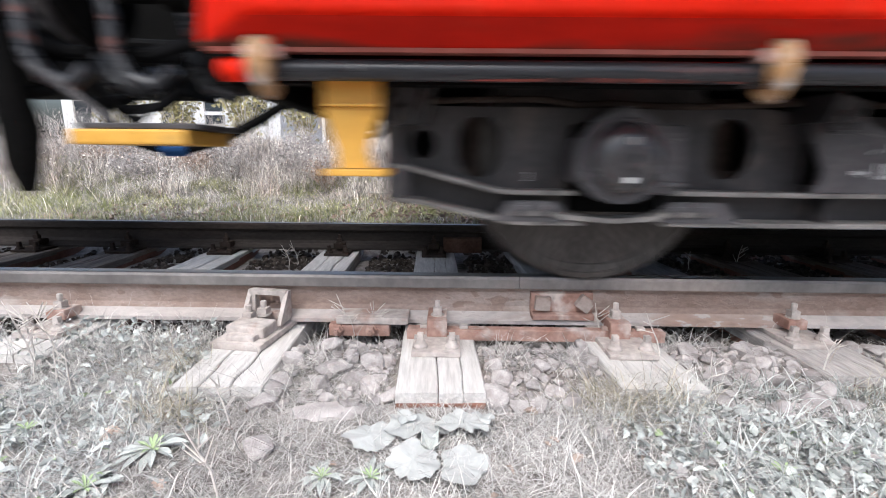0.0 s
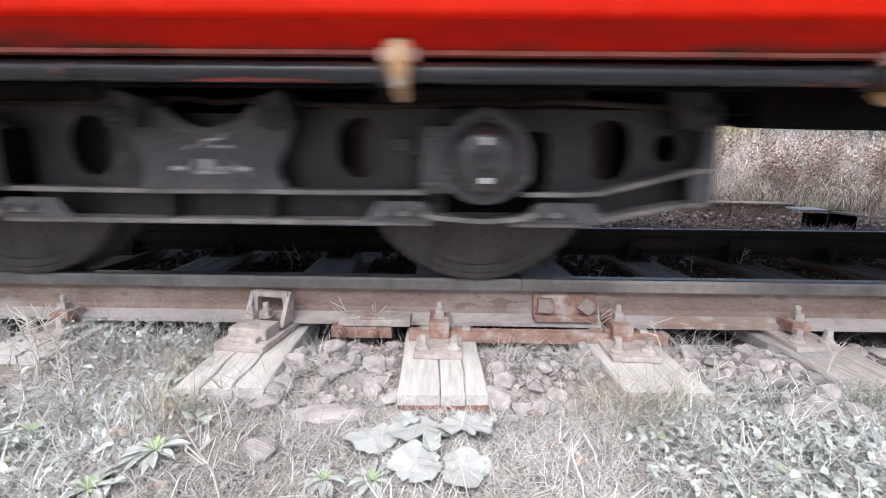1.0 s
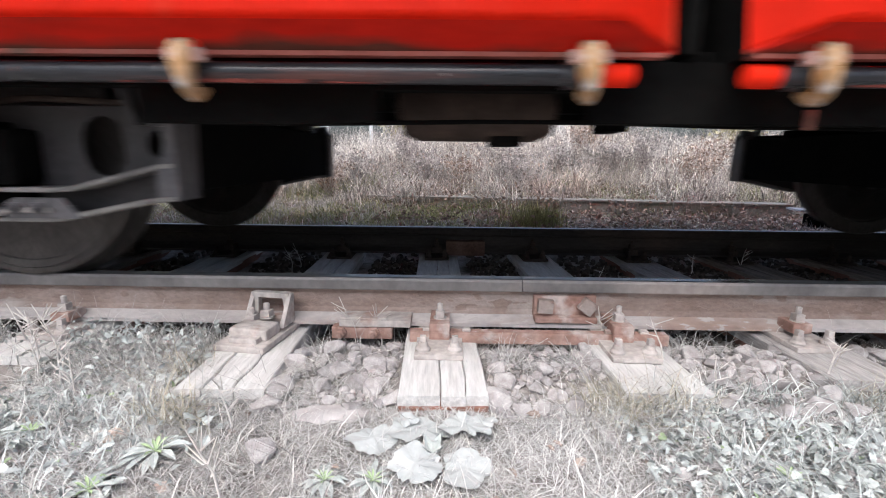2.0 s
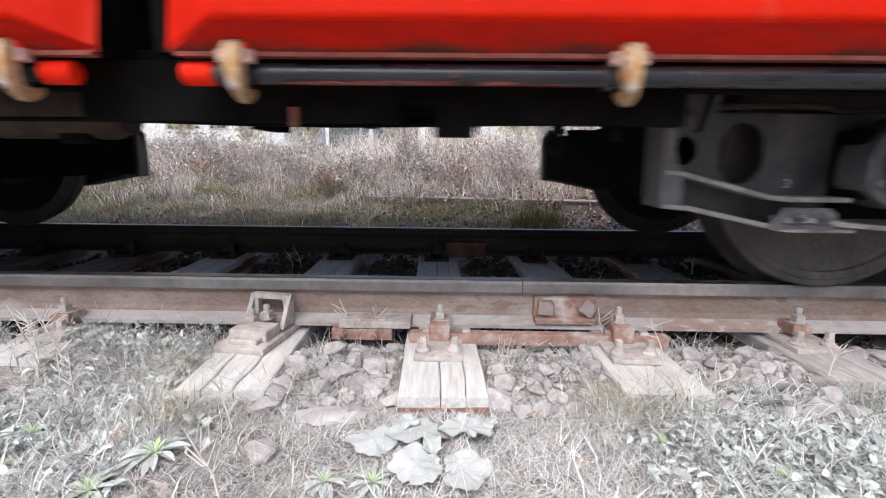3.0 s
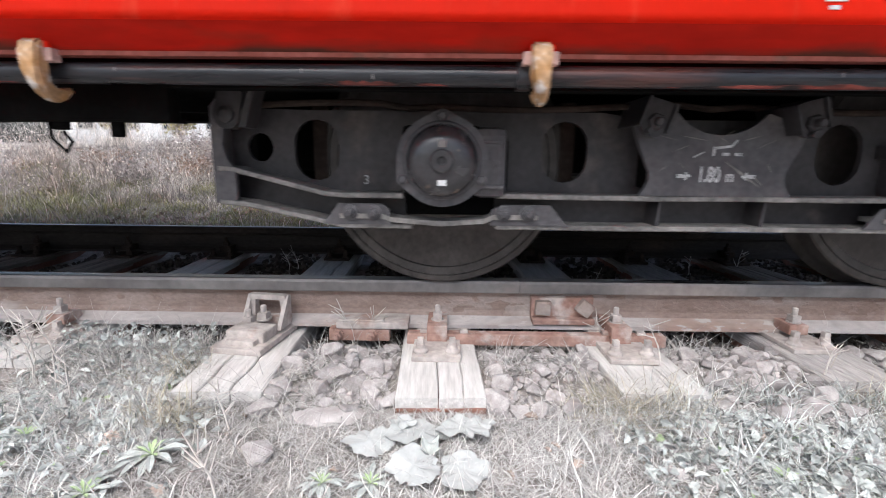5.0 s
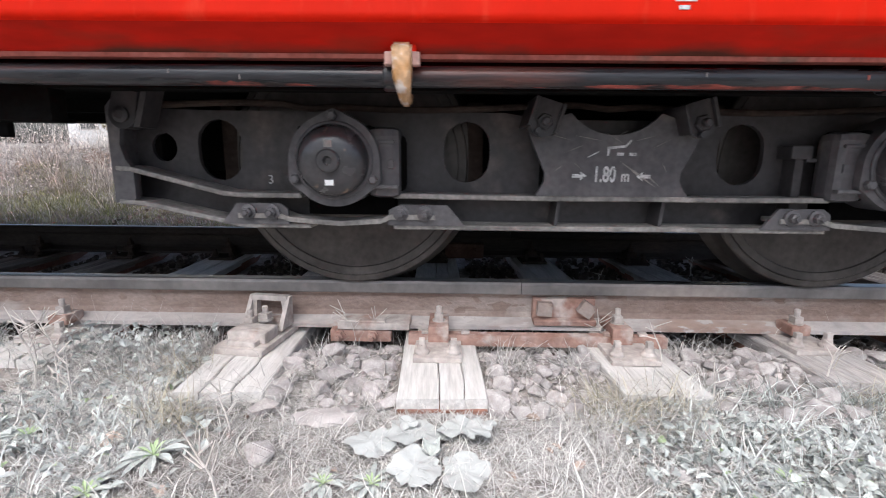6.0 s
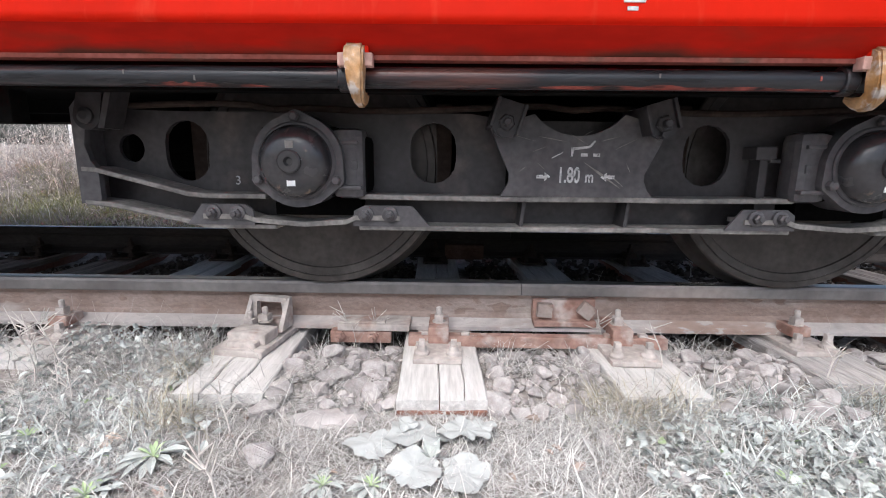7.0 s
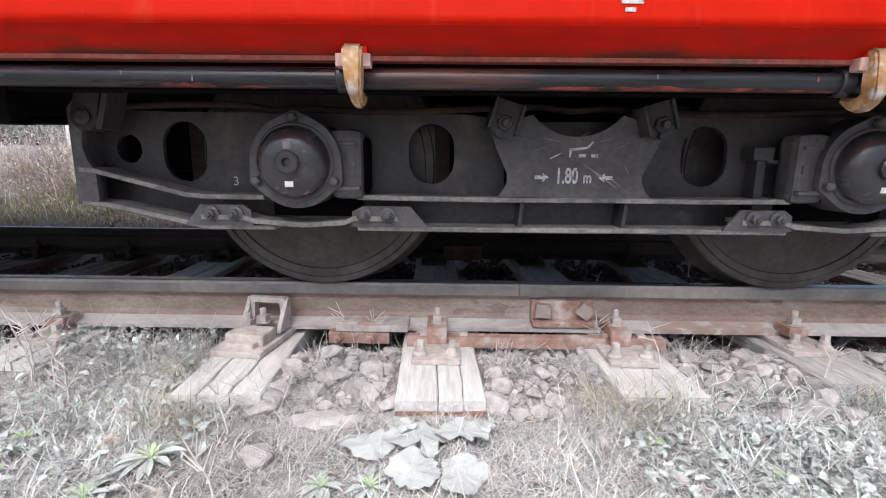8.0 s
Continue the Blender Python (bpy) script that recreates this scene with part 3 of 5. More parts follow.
for x0, x1 in ((-5.14, -0.235), (0.220, 5.14)):
    bm = B()
    turned(bm, [(0.027, x0), (0.027, (x0 + x1) / 2), (0.027, x1)], "x", (0, -0.560, 0.862), 24)
    pipe = part("locking_pipe", bm, M_PIPE, wagon, "black scuffed pipe along the hood's edge", True)
    for a, b in ((x0 - 0.085, x0), (x1, x1 + 0.085)):
        bm = B()
        turned(bm, [(0.024, a), (0.031, a + 0.006), (0.031, b - 0.006), (0.024, b)], "x", (0, -0.560, 0.862), 24)
        part("pipe_end", bm, M_RED, pipe, "bright red pipe end", True)
    for a, b in ((-4.60, -3.85), (-3.1, -2.7), (-1.50, -0.82), (0.36, 1.18), (1.9, 2.3), (2.86, 3.80), (4.2, 4.5)):
        if not x0 < a < x1:
            continue
        bm = B()
        rng, prev = random.Random(int(a * 100)), None
        for i in range(25):
            fade = math.sin(math.pi * i / 24) ** 0.5
            lo, hi = 250, 250 - (20 + 16 * rng.random()) * fade
            ring = [bm.verts.new((a + (b - a) * i / 24, -0.560 + r * math.cos(radians(w)), 0.862 + r * math.sin(radians(w)))) for r, w in ((0.0265, lo), (0.0277, lo), (0.0277, (lo + hi) / 2), (0.0277, hi), (0.0265, hi))]
            for k in range(5 if prev else 0):
                bm.faces.new((prev[k], prev[(k + 1) % 5], ring[(k + 1) % 5], ring[k]))
            if not prev or i == 24:
                bm.faces.new(ring)
            prev = ring
        part("worn_streak", bm, M_REDWEAR, pipe, "worn red streak showing through")
    rng = random.Random(int(x1 * 10))
    for _ in range(14):
        a, l, w = rng.uniform(x0 + 0.1, x1 - 0.2), rng.uniform(0.003, 0.007), rng.uniform(0.006, 0.016)
        u = rng.uniform(165, 200)
        bm = B()
        cy, cz = -0.560 + 0.0268 * math.cos(radians(u)), 0.862 - 0.0268 * math.sin(radians(u))
        box(bm, a, a + l, cy - 0.0012, cy + 0.003, cz - w / 2, cz + w / 2, 0.0008)
        part("scuff", bm, rng.choice((M_EDGE, M_LIP, M_EDGE)), pipe, "pale scuff mark")
for x in CLAMPS:
    h = part("clamp", HOOK, None, wagon, "worn ochre clamp hook gripping the pipe", m=pose(x, 0, 0))
    part("hook_pin", HOOKPIN, None, h, "faded pink pin block")
    part("hook_mount", HOOKBASE, None, h, "red mount")
    part("collar", COLLAR, None, h, "black pipe collar")


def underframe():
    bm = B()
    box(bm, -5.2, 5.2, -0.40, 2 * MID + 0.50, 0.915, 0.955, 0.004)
    part("floor", bm, M_DARK, wagon, "near-black floor with the underside shade in its colour")
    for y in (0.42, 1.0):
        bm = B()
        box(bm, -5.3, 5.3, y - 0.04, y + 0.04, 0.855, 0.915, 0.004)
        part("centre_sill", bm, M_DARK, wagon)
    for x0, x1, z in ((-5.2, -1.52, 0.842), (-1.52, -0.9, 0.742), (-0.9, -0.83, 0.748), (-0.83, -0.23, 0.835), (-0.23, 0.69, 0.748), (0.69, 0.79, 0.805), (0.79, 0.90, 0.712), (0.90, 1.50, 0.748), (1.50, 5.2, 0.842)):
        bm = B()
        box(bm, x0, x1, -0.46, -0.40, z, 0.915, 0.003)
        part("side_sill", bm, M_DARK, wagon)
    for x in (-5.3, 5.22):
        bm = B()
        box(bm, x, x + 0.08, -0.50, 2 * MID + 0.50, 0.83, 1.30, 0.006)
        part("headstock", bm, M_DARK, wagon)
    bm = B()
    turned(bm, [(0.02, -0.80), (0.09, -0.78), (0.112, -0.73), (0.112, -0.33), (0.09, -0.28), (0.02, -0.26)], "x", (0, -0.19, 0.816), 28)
    part("air_tank", bm, M_DARKIRON, wagon, "black brake air reservoir", True)
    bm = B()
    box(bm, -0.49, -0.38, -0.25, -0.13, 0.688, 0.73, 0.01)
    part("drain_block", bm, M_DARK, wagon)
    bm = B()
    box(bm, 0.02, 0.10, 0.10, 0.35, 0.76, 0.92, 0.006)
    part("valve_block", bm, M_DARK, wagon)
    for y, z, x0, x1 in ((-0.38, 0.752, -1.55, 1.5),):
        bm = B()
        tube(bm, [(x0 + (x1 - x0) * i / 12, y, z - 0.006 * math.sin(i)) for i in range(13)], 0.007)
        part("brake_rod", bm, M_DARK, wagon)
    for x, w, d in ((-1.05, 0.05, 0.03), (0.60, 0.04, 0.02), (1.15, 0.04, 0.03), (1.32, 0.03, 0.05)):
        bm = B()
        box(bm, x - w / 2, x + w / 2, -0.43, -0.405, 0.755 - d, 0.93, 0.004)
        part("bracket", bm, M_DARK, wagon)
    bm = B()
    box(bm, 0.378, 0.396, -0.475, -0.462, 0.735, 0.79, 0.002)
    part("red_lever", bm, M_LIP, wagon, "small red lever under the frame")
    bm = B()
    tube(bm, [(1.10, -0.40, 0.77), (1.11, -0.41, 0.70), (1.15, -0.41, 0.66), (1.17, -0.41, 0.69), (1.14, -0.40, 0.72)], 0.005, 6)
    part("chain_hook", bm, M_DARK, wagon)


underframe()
# Unseen black wall, added so that no sky shows through the gap.
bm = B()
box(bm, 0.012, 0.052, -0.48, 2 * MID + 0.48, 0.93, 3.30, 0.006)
part("middle_wall", bm, M_DARK, wagon, "black wall added to close the gap between the hoods")


def foot_step(x):
    bm = B()
    plate(bm, [(x - 0.085, 0.845), (x + 0.075, 0.845), (x + 0.075, 0.765), (x + 0.055, 0.725), (x + 0.036, 0.66), (x + 0.05, 0.61), (x - 0.045, 0.61), (x - 0.05, 0.66), (x - 0.072, 0.725), (x - 0.085, 0.765)], -0.505, -0.490)
    step = part("foot_step", bm, M_YELLOW, wagon, "yellow painted shunter's step")
    bm = B()
    box(bm, x - 0.085, x + 0.088, -0.525, -0.35, 0.588, 0.608, 0.004)
    part("tread", bm, M_YELLOW, step)
    bm = B()
    box(bm, x - 0.085, x + 0.075, -0.518, -0.505, 0.776, 0.784, 0.002)
    part("fold", bm, M_YELLOW, step)
    bm = B()
    box(bm, x - 0.06, x + 0.05, -0.492, -0.30, 0.846, 0.862, 0.003)
    part("bracket", bm, M_DARK, step, "black mounting bracket")


foot_step(-4.90), foot_step(4.90)
bm = B()
tube(bm, [(-4.96, -0.3, 0.709), (-4.87, -0.3, 0.706), (-4.845, -0.3, 0.725), (-4.85, -0.3, 0.86)], 0.008, 8)
part("release_lever", bm, M_DARK, wagon, "thin black lever behind the step", True)



def buffers(parent, x, way, colour):
    for y in (MID - 0.875,):
        bm = B()
        turned(bm, [(0.11, 0), (0.11, 0.30), (0.085, 0.31), (0.085, 0.52), (0.22, 0.54), (0.225, 0.575), (0.15, 0.585)], "x", (0, 0, 0), 28)
        part("buffer", bm, colour, parent, "black sprung buffer", True, pose(x, y, RAIL_TOP + 1.06, 0, 0, 180 if way < 0 else 0))


buffers(wagon, -5.3, -1, M_DARK)
for y in (-0.33,):
    bm = B()
    box(bm, -5.42, -5.28, y, y + 0.40, 0.95, 1.50, 0.02)
    part("buffer_mount", bm, M_DARK, wagon)
bm = B()
box(bm, -6.3, -5.28, MID - 0.12, MID + 0.12, 1.10, 1.40, 0.03)
part("draw_gear", bm, M_DARK, wagon, "black draw hook and screw coupling")
for y, z in ((-0.05, 1.02), (0.25, 1.06), (0.30, 1.12)):
    bm = B()
    tube(bm, [(-5.30, y, z + 0.12), (-5.45, y - 0.02, z + 0.04), (-5.70, y - 0.03, z - 0.03), (-6.0, y - 0.03, z - 0.02), (-6.25, y, z + 0.06), (-6.45, y, z + 0.14)], 0.024, 10)
    part("hose", bm, M_RUBBER, wagon, "black rubber hose", True)
bm = B()
tube(bm, [(-5.28, MID, 1.08), (-5.40, MID, 0.996), (-5.50, MID, 0.922), (-5.665, MID, 0.823), (-5.863, MID, 0.724), (-6.061, MID, 0.667), (-6.259, MID, 0.675), (-6.47, MID, 0.735), (-6.50, MID, 0.85), (-6.515, MID, 1.0)], 0.027, 10)
hose = part("brake_hose", bm, M_RUBBER, wagon, "black rubber brake hose", True)
bm = B()
turned(bm, [(0.028, -0.085), (0.043, -0.075), (0.043, 0.05), (0.028, 0.065)], "x", (-6.13, MID, 0.668), 14)
part("hose_coupling", bm, M_BLUE, hose, "blue hose coupling head", True)

# ---- bogies: meshes in their own space, centre at x = 0 ----


def slot(x0, x1, z0, z1):
    r = (x1 - x0) / 2
    return arc((x0 + x1) / 2, z1 - r, r, 0, 180, 8) + arc((x0 + x1) / 2, z0 + r, r, 180, 360, 8)


def side_frame_meshes():
    out = {}
    # web with slots and with pockets for the axle boxes
    P0, P1 = -1.03, -0.735
    bottom = 0.43
    outline = [(-1.66, 0.505), (-1.25, 0.43), (P0, 0.43), (P0, 0.72), (P0 + 0.03, 0.76), (P1 - 0.03, 0.76), (P1, 0.72), (P1, 0.43), (-P1, 0.43), (-P1, 0.72), (-P1 + 0.03, 0.76), (-P0 - 0.03, 0.76), (-P0, 0.72), (-P0, 0.43),
               (1.25, 0.43), (1.66, 0.505), (1.67, 0.80), (1.64, 0.825), (1.5, 0.815), (1.35, 0.812), (0.35, 0.812), (0.2, 0.79), (-0.2, 0.79), (-0.35, 0.812), (-1.35, 0.812), (-1.5, 0.815), (-1.64, 0.825), (-1.67, 0.80)]
    holes = [slot(a, b, 0.572, 0.782) for a, b in ((-1.42, -1.265), (-0.555, -0.395), (0.395, 0.555), (1.265, 1.42))]
    holes += [arc(sx * 1.54, 0.685, 0.045, 0, 348, 14, 0.05) for sx in (-1, 1)]
    bm = B()
    plate(bm, outline, -0.175, -0.155, holes)
    out["web"] = (mesh_of("web", bm, M_FRAME), "")
    # flanges: bent strips that stand out from the web
    def strip(key, path, th=0.017, y0=-0.287, y1=-0.15):
        bm = B()
        prev = None
        for n, (x, z) in enumerate(path):
            ring = [bm.verts.new(q) for q in ((x, y0, z), (x, y0, z - th), (x, y1, z - th), (x, y1, z))]
            for k in range(4 if prev else 0):
                bm.faces.new((prev[k], prev[(k + 1) % 4], ring[(k + 1) % 4], ring[k]))
            if n in (0, len(path) - 1):
                bm.faces.new(ring)
            prev = ring
        bmesh.ops.bevel(bm, geom=bm.edges[:], offset=0.003, segments=1, affect="EDGES")
        out[key] = (mesh_of("flange", bm, M_EDGE), "dust-covered projecting flange")

    for sx in (-1, 1):
        strip(("upper", sx), [(sx * a, b) for a, b in ((1.645, 0.622), (1.60, 0.62), (1.29, 0.542), (1.22, 0.537), (1.03, 0.537))])
        strip(("lower", sx), [(sx * a, b) for a, b in ((1.645, 0.512), (1.55, 0.503), (1.24, 0.438), (1.20, 0.436), (1.0, 0.436))])
    strip("upper_mid", [(-0.72, 0.540), (-0.5, 0.5375), (-0.2, 0.536), (0.1, 0.538), (0.4, 0.5365), (0.72, 0.540)])
    strip("lower_mid", [(-0.72, 0.436), (-0.3, 0.4345), (0.2, 0.4365), (0.72, 0.436)])
    # the waisted plate over the springs
    z = 0.538
    outline = ([(-0.25, z), (0.255, z)] + [(0.235, 0.56), (0.222, 0.59), (0.222, 0.615), (0.262, 0.70), (0.285, 0.76), (0.22, 0.78)]
               + arc(0.0, 0.925, 0.19, 320, 220, 12) + [(-0.22, 0.78), (-0.285, 0.76), (-0.262, 0.70), (-0.222, 0.615), (-0.222, 0.585), (-0.235, 0.56)])
    bm = B()
    plate(bm, outline, -0.285, -0.265)
    out["spring_plate"] = (mesh_of("spring_plate", bm, M_CAST), "waisted black plate with stencilled marking")
    bm = B()
    box(bm, -0.22, 0.22, -0.265, -0.17, 0.56, 0.70, 0.01)
    out["spring_box"] = (mesh_of("spring_box", bm, M_DARK), "")
    return out


SIDE = side_frame_meshes()


def simple(fn, mt, name, smooth=False):
    bm = B()
    fn(bm)
    return mesh_of(name, bm, mt, smooth)


def f_bracket(bm):
    plate(bm, arc(0, 0, 0.058, 200, 340, 8) + [(0.062, 0.05), (0.055, 0.085), (-0.055, 0.085), (-0.062, 0.05)], -0.345, -0.325)
    for sx in (-0.062, 0.048):
        box(bm, sx, sx + 0.014, -0.36, -0.16, -0.03, 0.085, 0.003)
    turned(bm, [(0.034, -0.345), (0.034, -0.356), (0.028, -0.362)], "y", (0, 0, 0.0), 6)
    turned(bm, [(0.016, -0.36), (0.016, -0.385), (0.011, -0.388)], "y", (0, 0, 0.0), 14)
    turned(bm, [(0.0135, -0.345), (0.0135, -0.366)], "y", (-0.015, 0, -0.040), 6)


def hull(points):
    """The convex outline of points of a plane, counter-clockwise."""
    points = sorted(points)
    out = []
    for run_of in (points, points[::-1]):
        chain = []
        for p in run_of:
            while len(chain) > 1 and (chain[-1][0] - chain[-2][0]) * (p[1] - chain[-2][1]) <= (chain[-1][1] - chain[-2][1]) * (p[0] - chain[-2][0]):
                chain.pop()
            chain.append(p)
        out += chain[:-1]
    return out


def f_cap_ring(bm):
    lugs = [q for a in (205, 335, 90) for q in arc(0.134 * math.cos(radians(a)), 0.134 * math.sin(radians(a)), 0.025, 0, 345, 23)]
    plate(bm, hull(arc(0, 0, 0.145, 0, 354, 59) + lugs), -0.346, -0.22)
    rim = [e for e in bm.edges if e.is_manifold and e.calc_face_angle() > 1.2 and all(v.co.y < -0.34 for v in e.verts)]
    bmesh.ops.bevel(bm, geom=rim, offset=0.008, segments=2, affect="EDGES")
    turned(bm, [(0.124, -0.34), (0.124, -0.350), (0.119, -0.354), (0.110, -0.354)], "y", (0, 0, 0), 48)


def f_cap_dome(bm):
    turned(bm, [(0.113, -0.34), (0.112, -0.368), (0.106, -0.386), (0.094, -0.400), (0.075, -0.411), (0.05, -0.416), (0.036, -0.417), (0.0355, -0.428), (0.031, -0.432), (0.014, -0.432), (0.009, -0.420)], "y", (0, 0, 0), 48)


def f_cap_bolt(bm):
    turned(bm, [(0.016, -0.35), (0.016, -0.366), (0.011, -0.371)], "y", (0, 0, 0), 6)


def f_axle_box(bm):
    box(bm, -0.13, 0.125, -0.31, -0.12, -0.10, 0.125, 0.02)
    box(bm, 0.115, 0.215, -0.30, -0.13, -0.09, 0.10, 0.025)
    # Black block added below the cap, standing in for the shade there.
    box(bm, -0.125, 0.18, -0.22, -0.12, -0.172, -0.095, 0.006)


def f_damper(bm):
    box(bm, 0.100, 0.208, -0.318, -0.22, -0.105, 0.120, 0.028)
    box(bm, 0.11, 0.20, -0.335, -0.30, -0.075, -0.062, 0.004)
    box(bm, 0.12, 0.19, -0.325, -0.30, 0.068, 0.080, 0.004)
    box(bm, 0.168, 0.186, -0.324, -0.31, -0.01, 0.018, 0.002)


def f_strap(bm):
    prev = None
    pts = [(-0.34, 0.0), (-0.20, 0.0), (-0.165, -0.012), (0.0, -0.024), (0.14, -0.014), (0.17, 0.0), (0.32, 0.0)]
    for x, z in pts:
        ring = [bm.verts.new(q) for q in ((x, -0.30, z + 0.008), (x, -0.30, z - 0.008), (x, -0.2, z - 0.008), (x, -0.2, z + 0.008))]
        for k in range(4 if prev else 0):
            bm.faces.new((prev[k], prev[(k + 1) % 4], ring[(k + 1) % 4], ring[k]))
        if not prev or x == pts[-1][0]:
            bm.faces.new(ring)
        prev = ring


def f_gusset(bm):
    plate(bm, [(-0.40, -0.022), (-0.17, -0.022), (-0.175, 0.03), (-0.20, 0.048), (-0.345, 0.048)], -0.292, -0.282)


def f_gusset_b(bm):
    plate(bm, [(0.16, -0.022), (0.42, -0.022), (0.36, 0.048), (0.20, 0.048), (0.165, 0.03)], -0.292, -0.282)


def f_gusset_bolt(bm):
    turned(bm, [(0.026, -0.290), (0.026, -0.302), (0.018, -0.305)], "y", (0, 0, 0), 16)
    turned(bm, [(0.017, -0.30), (0.017, -0.320), (0.010, -0.324), (0.009, -0.332)], "y", (0, 0, 0), 6)


def f_end_bracket(bm):
    plate(bm, arc(0, 0, 0.045, 180, 330, 8) + [(0.06, 0.07), (-0.02, 0.085)], -0.235, -0.17)
    turned(bm, [(0.026, -0.232), (0.026, -0.245), (0.014, -0.25)], "y", (0, 0, 0.0), 16)
    plate(bm, [(0.045, -0.04), (0.065, -0.04), (0.105, 0.09), (0.085, 0.09)], -0.25, -0.16)


def f_end_plate(bm):
    plate(bm, [(-0.012, 0.498), (0.058, 0.51), (0.058, 0.612), (0.036, 0.64), (0.022, 0.69), (0.030, 0.74), (0.055, 0.785), (0.045, 0.825), (0.01, 0.835), (-0.012, 0.81)], -0.285, -0.262)
    plate(bm, [(-0.262, 0.498), (-0.15, 0.498), (-0.15, 0.81), (-0.235, 0.79), (-0.262, 0.70)], -0.012, 0.008, plane="yz")


def f_rib(bm):
    plate(bm, [(-0.005, 0.425), (0.006, 0.425), (0.018, 0.535), (0.006, 0.535)], -0.268, -0.17)


def f_guide(bm):
    box(bm, -0.035, -0.005, -0.235, -0.15, 0.44, 0.70, 0.004)
    box(bm, -0.06, 0.01, -0.25, -0.17, 0.665, 0.71, 0.006)
    box(bm, -0.01, 0.025, -0.25, -0.22, 0.655, 0.668, 0.003)


G = {"bracket": simple(f_bracket, M_FRAME, "spring_bracket"), "ring": simple(f_cap_ring, M_CAST, "cap_ring", True), "dome": simple(f_cap_dome, M_CAP, "cap_dome", True),
     "cbolt": simple(f_cap_bolt, M_CAST, "cap_bolt"), "abox": simple(f_axle_box, M_DARK, "axle_box"), "damper": simple(f_damper, M_CAST, "damper_housing"),
     "strap": simple(f_strap, M_EDGE, "keeper_strap"), "gusset": simple(f_gusset, M_CAST, "gusset"), "gusset_b": simple(f_gusset_b, M_CAST, "gusset"), "gbolt": simple(f_gusset_bolt, M_CAST, "bolt"),
     "endb": simple(f_end_bracket, M_FRAME, "end_bracket"), "endp": simple(f_end_plate, M_CAST, "end_plate"), "rib": simple(f_rib, M_FRAME, "rib"), "guide": simple(f_guide, M_FRAME, "guide")}


def flat_text(text, size, narrow=1.0, bold=0.0):
    cu = bpy.data.curves.new("text", "FONT")
    cu.body, cu.size, cu.align_x, cu.align_y, cu.extrude = text, size, "CENTER", "CENTER", 0.0006
    cu.offset = bold
    ob = bpy.data.objects.new("text", cu)
    scene.collection.objects.link(ob)
    bpy.context.view_layer.update()
    me = bpy.data.meshes.new_from_object(ob.evaluated_get(bpy.context.evaluated_depsgraph_get()))
    bpy.data.objects.remove(ob)
    me.transform(Matrix.Diagonal((narrow, 1, 1, 1)))
    me.materials.clear()
    me.materials.append(M_WHITE)
    return me


TEXT_180, TEXT_M, TEXT_3 = flat_text("1.80", 0.070, 0.62, 0.0016), flat_text("m", 0.052, 0.72, 0.0012), flat_text("3", 0.044)


def f_arrow(bm):
    plate(bm, [(-0.024, -0.006), (0.002, -0.006), (0.002, -0.014), (0.022, 0), (0.002, 0.014), (0.002, 0.006), (-0.024, 0.006)], -0.2866, -0.2852)


def f_scratch(bm):
    plate(bm, [(-0.03, 0.052), (-0.022, 0.052), (-0.022, 0.080), (0.035, 0.086), (0.052, 0.104), (0.056, 0.100), (0.038, 0.079), (-0.014, 0.072), (-0.016, 0.052)], -0.2866, -0.2852)
    plate(bm, [(-0.085, 0.048), (-0.05, 0.066), (-0.048, 0.063), (-0.083, 0.045)], -0.2866, -0.2852)
    for a in (0.01, 0.05):
        box(bm, a, a + 0.022, -0.2866, -0.2852, 0.052, 0.062)


def f_stick(bm):
    box(bm, -0.012, 0.012, -0.4175, -0.4130, 0.040, 0.062)


def f_stick_b(bm):
    box(bm, -0.013, 0.013, -0.4145, -0.4060, -0.074, -0.054)


SCRATCHES = []
for (xa, za), (xb, zb), th in (((-0.13, 0.115), (-0.035, 0.098), 0.0035), ((0.02, 0.035), (0.145, -0.050), 0.009), ((0.07, 0.10), (0.135, 0.118), 0.003), ((-0.13, 0.03), (-0.10, 0.005), 0.0025), ((0.16, 0.03), (0.175, 0.0), 0.002), ((0.01, 0.115), (0.045, 0.135), 0.0018), ((-0.22, 0.12), (-0.14, 0.10), 0.002), ((0.10, 0.0), (0.155, -0.045), 0.004), ((-0.19, 0.0), (-0.165, 0.02), 0.003), ((0.03, 0.09), (-0.03, 0.125), 0.0025), ((0.12, 0.075), (0.19, 0.11), 0.002), ((-0.16, 0.06), (-0.10, 0.085), 0.0022)):
    bm = B()
    d = (Vector((xb, zb)) - Vector((xa, za))).normalized()
    nx, nz = -d.y * th / 2, d.x * th / 2
    mx, mz = (xa + xb) / 2, (za + zb) / 2
    plate(bm, [(xa, za), (mx + nx, mz + nz), (xb, zb), (mx - nx, mz - nz)], -0.2861, -0.2850)
    SCRATCHES.append(mesh_of("scratch", bm, M_EDGE))

ARROW, LINES, STICK = simple(f_arrow, M_WHITE, "arrow"), simple(f_scratch, M_WHITE, "painted_line"), (simple(f_stick, M_EDGE, "sticker"), simple(f_stick_b, M_STICKER, "sticker"), simple(f_stick, M_STICKER, "sticker"))


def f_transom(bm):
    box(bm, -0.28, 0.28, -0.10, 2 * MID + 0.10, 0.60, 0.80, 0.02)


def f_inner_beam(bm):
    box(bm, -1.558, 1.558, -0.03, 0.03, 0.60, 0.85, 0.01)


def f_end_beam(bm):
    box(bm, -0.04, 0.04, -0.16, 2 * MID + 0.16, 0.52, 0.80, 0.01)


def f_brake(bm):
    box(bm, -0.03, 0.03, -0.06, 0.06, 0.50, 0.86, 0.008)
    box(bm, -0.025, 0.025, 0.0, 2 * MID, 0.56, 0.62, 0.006)


